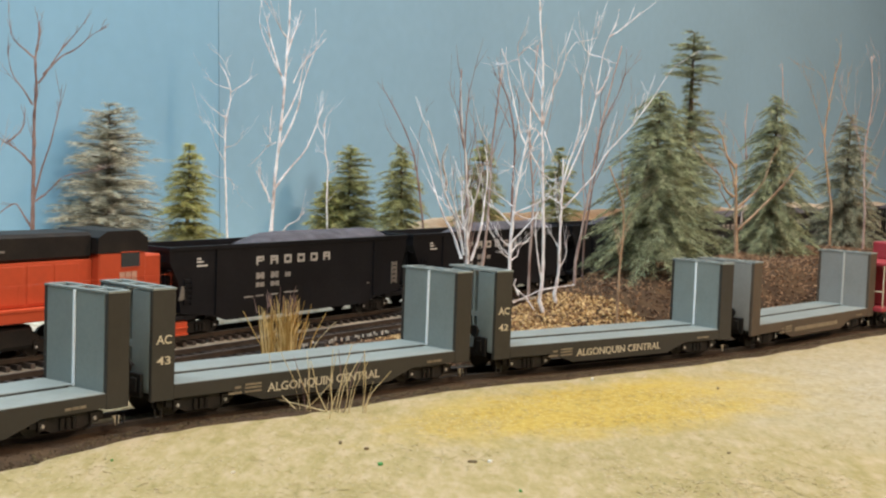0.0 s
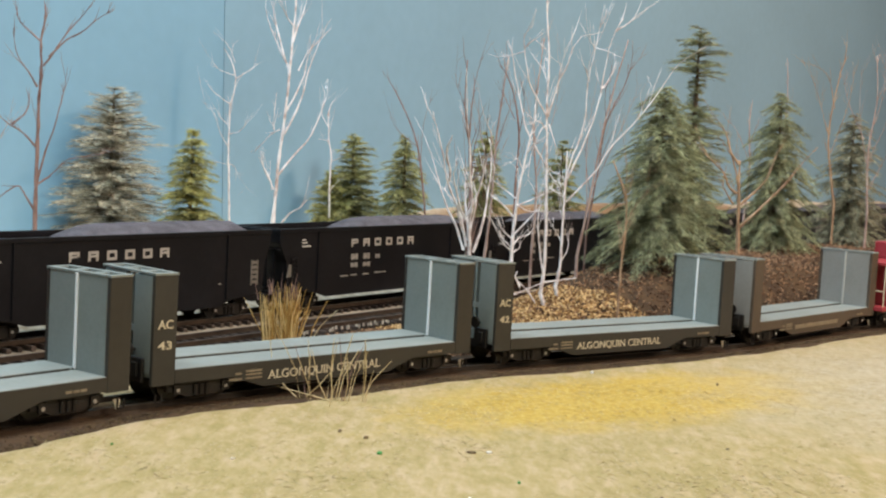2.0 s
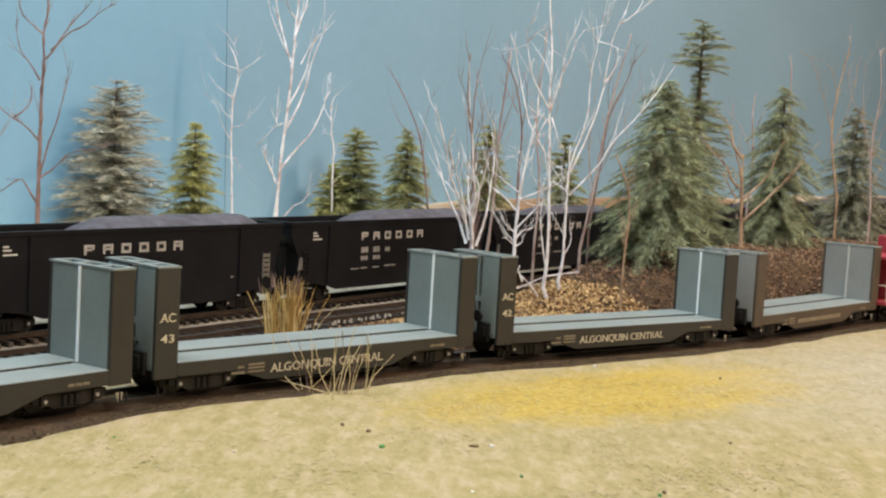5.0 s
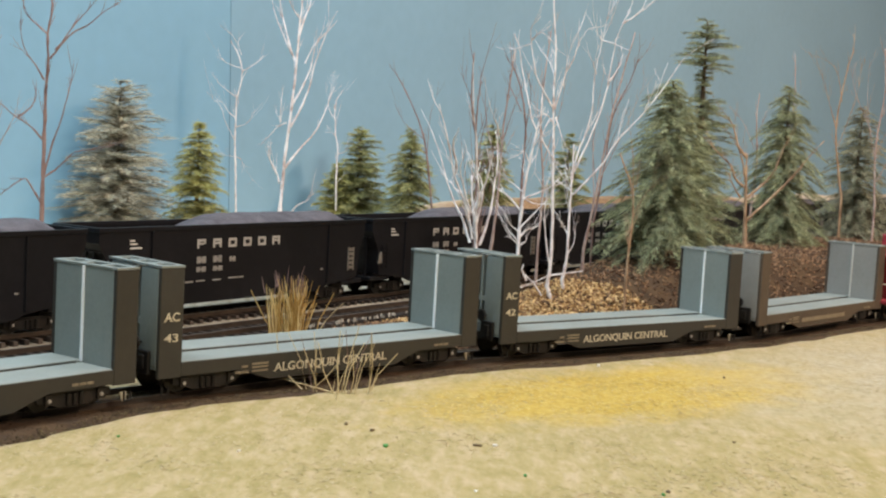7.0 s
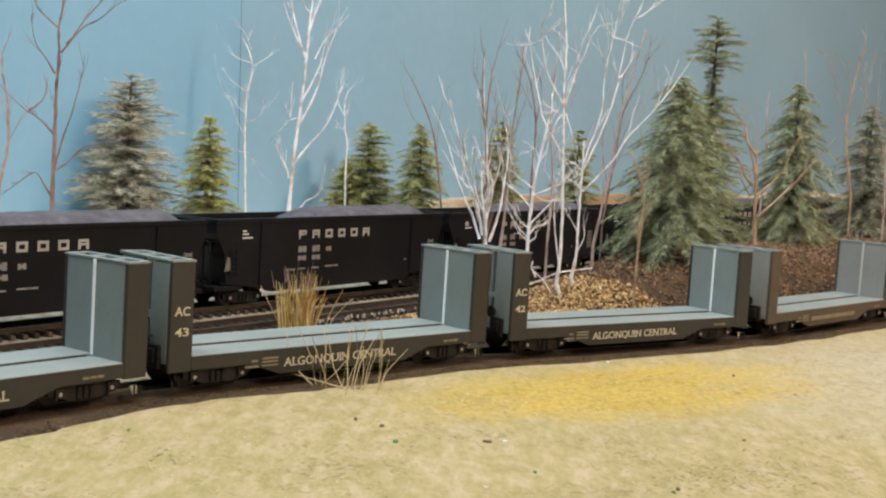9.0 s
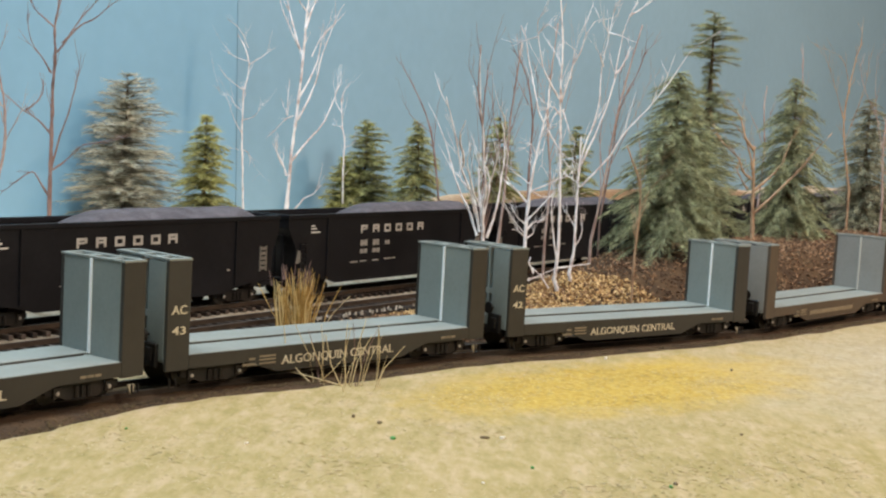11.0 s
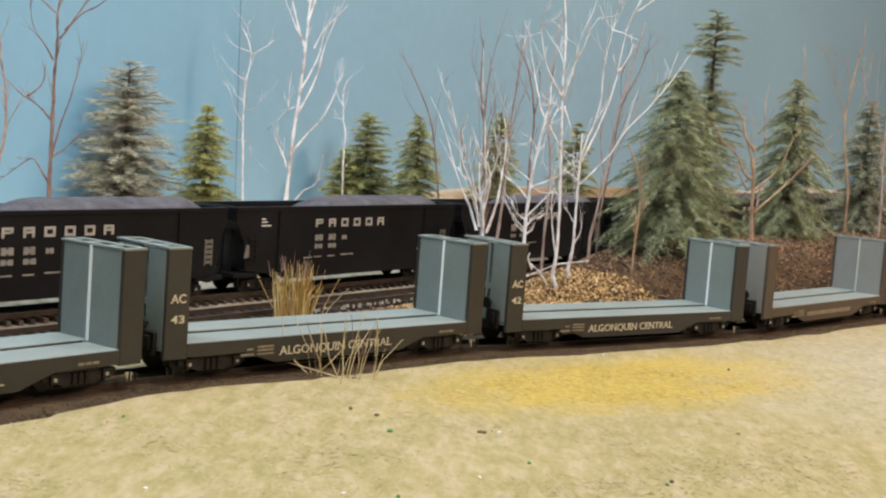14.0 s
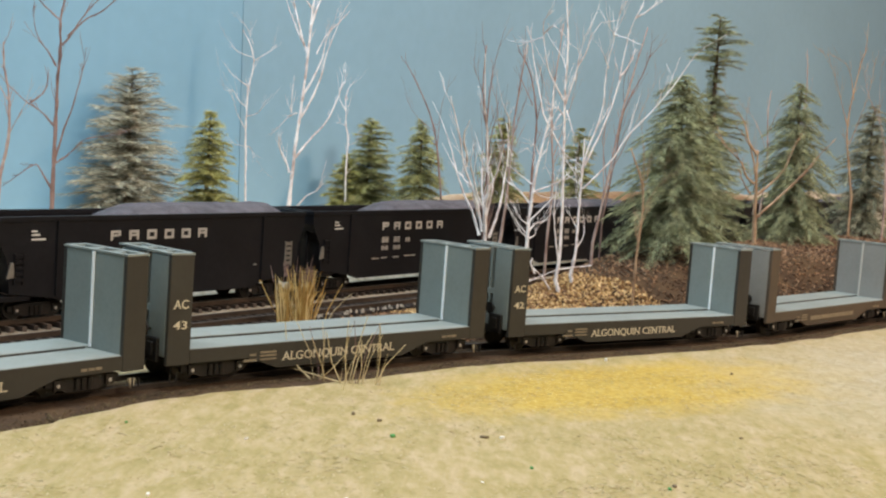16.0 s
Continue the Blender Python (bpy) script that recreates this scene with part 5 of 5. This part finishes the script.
    # frayed edge of the mat, and grit along the near track
    def grains(name, label, category, mat, count, offs, size, long=1.0, lift=0.0, frayed=False):
        verts, faces = [], []
        for _ in range(count):
            k = rnd.uniform(0.0, 1.0)
            p, d = near_at(float(NEAR_S[0] + (NEAR_S[-1] - NEAR_S[0]) * k))
            s = NEAR_S[0] + (NEAR_S[-1] - NEAR_S[0]) * k
            o = rnd.uniform(*offs) * (1.0 if frayed else mat_edge(s) / 0.0245)
            if frayed:
                o -= mat_edge(s) + 0.0022 * noise.noise(Vector((s * 40, 1.3, 0))) + 0.0012 * noise.noise(Vector((s * 140, 4.3, 0)))
            x, y = p[0] - d[1] * o, p[1] + d[0] * o
            s = rnd.uniform(*size)
            m = Matrix.Translation((x, y, soil_height(x, y) + lift + s * 0.2)) @ Euler((rnd.gauss(0, 0.4), rnd.gauss(0, 0.4), rnd.uniform(0, 6.3))).to_matrix().to_4x4()
            n = len(verts)
            for v in ((-s * long, 0, 0), (s * long, 0, 0), (0, -s * 0.7, 0), (0, s * 0.7, 0), (0, 0, -s * 0.6), (0, 0, s * 0.7)):
                verts.append(tuple(m @ (Vector(v) * rnd.uniform(0.8, 1.2))))
            faces.extend([(n + i, n + j, n + l) for i, j, l in ((0, 2, 5), (2, 1, 5), (1, 3, 5), (3, 0, 5), (2, 0, 4), (1, 2, 4), (3, 1, 4), (0, 3, 4))])
        me = bpy.data.meshes.new(name)
        me.from_pydata(verts, [], faces)
        me.materials.append(mat)
        tagged(new(name, me), label, category, kind="stuff")
    grains("track_grit", "dark brown grit along the near track", "gravel", GRIT, 5000, (-0.0245, -0.008), (0.0002, 0.0004))
    grains("mat_edge", "frayed olive edge of the grass mat", "grass", FRAY, 16000, (-0.0020, 0.0040), (0.00015, 0.00035), 2.0, 0.0006, True)

    # wood chips and mulch on the mound
    def chips(name, label, mat, count, lo, hi, size):
        verts, faces = [], []
        tries = 0
        made = 0
        while made < count and tries < count * 12:
            tries += 1
            s, off = rnd.uniform(lo, hi), rnd.uniform(-0.22, -0.045)
            p = FAR_ORIGIN + ALONG * s + AWAY * off
            dn = near_offset(p.x, p.y)
            if dn < 0.022 or mid_offset(p.x, p.y) > -0.019:
                continue
            made += 1
            z = soil_height(p.x, p.y)
            a, b, c = rnd.uniform(*size), rnd.uniform(0.35, 0.7) * size[0], rnd.uniform(0.0002, 0.0005)
            m = Matrix.Translation((p.x, p.y, z + rnd.uniform(0, 0.0012))) @ Euler((rnd.gauss(0, 0.5), rnd.gauss(0, 0.5), rnd.uniform(0, 6.3))).to_matrix().to_4x4()
            k = len(verts)
            for zz in (-c, c):
                for xx, yy in ((-a, -b * 0.6), (a * 0.7, -b), (a, b * 0.5), (-a * 0.6, b)):
                    verts.append(tuple(m @ Vector((xx, yy, zz))))
            faces.extend(((k, k + 3, k + 2, k + 1), (k + 4, k + 5, k + 6, k + 7), (k, k + 1, k + 5, k + 4), (k + 1, k + 2, k + 6, k + 5), (k + 2, k + 3, k + 7, k + 6), (k + 3, k, k + 4, k + 7)))
        me = bpy.data.meshes.new(name)
        me.from_pydata(verts, [], faces)
        me.materials.append(mat)
        tagged(new(name, me), label, "wood chips", kind="stuff")
    chips("wood_chips", "golden wood chips heaped on the mound", CHIP_GOLD, 8500, 0.075, 0.188, (0.0006, 0.0018))
    chips("leaf_mulch", "brown leaf mulch covering the mound under the firs", CHIP_BROWN, 17000, 0.03, 0.75, (0.0006, 0.0018))


def scrap(name, label, x, y, mat, a, b, seed, lift=0.0004):
    """A small flake lying on the mat."""
    rnd = random.Random(seed)
    bm = bmesh.new()
    n = 7
    a, b = a * 0.62, b * 0.62
    top = [Vector((math.cos(2 * math.pi * k / n) * a * rnd.uniform(0.6, 1.1), math.sin(2 * math.pi * k / n) * b * rnd.uniform(0.6, 1.1), lift + rnd.uniform(0, 0.0003))) for k in range(n)]
    f = bm.faces.new([bm.verts.new(v) for v in top])
    g = bmesh.ops.extrude_face_region(bm, geom=[f])
    bmesh.ops.translate(bm, vec=(0, 0, -lift - 0.0008), verts=[v for v in g["geom"] if isinstance(v, bmesh.types.BMVert)])
    bmesh.ops.recalc_face_normals(bm, faces=bm.faces[:])
    o = part(name, bm, mat)
    o.matrix_world = Matrix.Translation((x, y, -0.0022)) @ Matrix.Rotation(rnd.uniform(-0.4, 0.4), 4, "Z")
    return tagged(o, label, name.replace("_", " "))


def build_scraps():
    leaf = material("green_leaf_scrap", shades((0.07, 0.26, 0.06), 0.2), 300, 0.6)
    dark = material("dark_twig_scrap", shades((0.17, 0.12, 0.07), 0.3), 300, 0.8)
    pale = material("pale_paper_scrap", shades((0.80, 0.76, 0.70), 0.1), 300, 0.7)
    sand = material("tan_tie_fleck", shades((0.48, 0.43, 0.35), 0.3), 300, 0.8, island=0.8)
    for x, y, a, b in ((-0.0125, 0.3974, 0.0014, 0.0022), (0.0686, 0.3575, 0.0010, 0.0016), (-0.0068, 0.3256, 0.0012, 0.0014), (0.0300, 0.3700, 0.0008, 0.0014), (-0.0950, 0.3900, 0.0008, 0.0014)):
        scrap("leaf_scrap", "tiny bright green leaf scrap on the grass mat", x, y, leaf, a, b, int(x * 9999))
    for x, y, a, b in ((0.0170, 0.4050, 0.0030, 0.0012), (0.0708, 0.3611, 0.0012, 0.0014), (-0.0272, 0.4256, 0.0012, 0.0020), (0.1050, 0.4300, 0.0012, 0.0012), (-0.0180, 0.4180, 0.0014, 0.0010), (0.1300, 0.5600, 0.0010, 0.0014)):
        scrap("twig_scrap", "small dark twig scrap on the grass mat", x, y, dark, a, b, int(x * 9999))
    for x, y, a, b in ((0.0759, 0.5729, 0.0013, 0.0018), (-0.0704, 0.3158, 0.0010, 0.0016), (-0.0210, 0.3239, 0.0009, 0.0014), (0.0225, 0.4060, 0.0015, 0.0010), (-0.0560, 0.3800, 0.0009, 0.0014), (0.0150, 0.3500, 0.0009, 0.0012)):
        scrap("paper_scrap", "tiny pale scrap on the grass mat", x, y, pale, a, b, int(x * 9999) + 7)
    # pale flecks on the siding's tie ends
    rnd = random.Random(77)
    bm = bmesh.new()
    for _ in range(70):
        p = MID_ORIGIN + ALONG * rnd.uniform(0.0, 0.17) - AWAY * rnd.uniform(0.0115, 0.0165)
        m = Matrix.Translation((p.x, p.y, -0.0016 + grade(along(p.x, p.y)))) @ Matrix.Rotation(rnd.uniform(0, 3), 4, "Z")
        box(bm, -0.0005, 0.0005, -0.0003, 0.0003, -0.0012, rnd.uniform(0.0, 0.0006), m)
    tagged(part("ballast_flecks", bm, sand), "tan flecks on the siding's tie ends", "ballast", kind="stuff")


build_setting()
build_tracks()

for number, x, y, h in CARS:
    flat_car(number, pose(x, y, 0, 0, 0, h), number == "41")
_p, _d = near_at(float(NEAR_S[int(np.argmin((NEAR[:, 0] - 0.309) ** 2 + (NEAR[:, 1] - 0.842) ** 2))]))
caboose(pose(_p[0], _p[1], 0, 0, 0, math.degrees(math.atan2(_d[1], _d[0]))))

PITCH, FIRST = 0.2045, 0.0725     # coal hoppers: spacing, and the first one's middle at the start
HOPPERS = [hopper_car()]
for _ in range(10):
    HOPPERS.append(copy_thing(HOPPERS[0], Matrix()))
LOCO = locomotive()

build_plants()
build_ground_cover()
build_scraps()

# the train's way along the far track, metres run by each time
RUN = [(0.0, 0.0), (0.5, 0.0316), (1.0, 0.0632), (1.5, 0.0948), (2.0, 0.1253), (2.5, 0.1565), (3.0, 0.1888), (3.5, 0.2220), (4.0, 0.2562),
       (5.25, 0.3405), (6.5, 0.4250), (7.0, 0.4585), (7.5, 0.4920), (8.0, 0.5254), (8.5, 0.5592), (9.0, 0.5939),
       (10.25, 0.6855), (11.5, 0.7834), (12.0, 0.8255), (12.5, 0.8674), (13.0, 0.9086), (13.5, 0.9485), (14.0, 0.9864), (14.5, 1.0233), (15.0, 1.0597), (15.5, 1.0967), (16.0, 1.1333)]


def motions():
    turn = Matrix.Rotation(HEAD, 4, "Z") @ Matrix.Rotation(-math.atan(0.006), 4, "Y")

    def at(s):
        return Matrix.Translation(FAR_ORIGIN + ALONG * s + Vector((0, 0, grade(s)))) @ turn
    for k, car in enumerate(HOPPERS):
        walk(car, [(t, at(FIRST + PITCH * k - run)) for t, run in RUN])
    walk(LOCO, [(t, at(FIRST - 0.0965 - run)) for t, run in RUN])
    # the wheels of the moving train roll with it
    times = [0.08 * k for k in range(201)]
    turns = [math.degrees(float(np.interp(t, [r[0] for r in RUN], [r[1] for r in RUN])) / 0.00525) for t in times]
    for car in HOPPERS + [LOCO]:
        for wheel in car.children_recursive:
            if wheel.name.split(".")[0] == "wheel":
                x, y, z = wheel.location
                walk(wheel, [(t, pose(x, y, z, 0, -a, 0)) for t, a in zip(times, turns)])


motions()
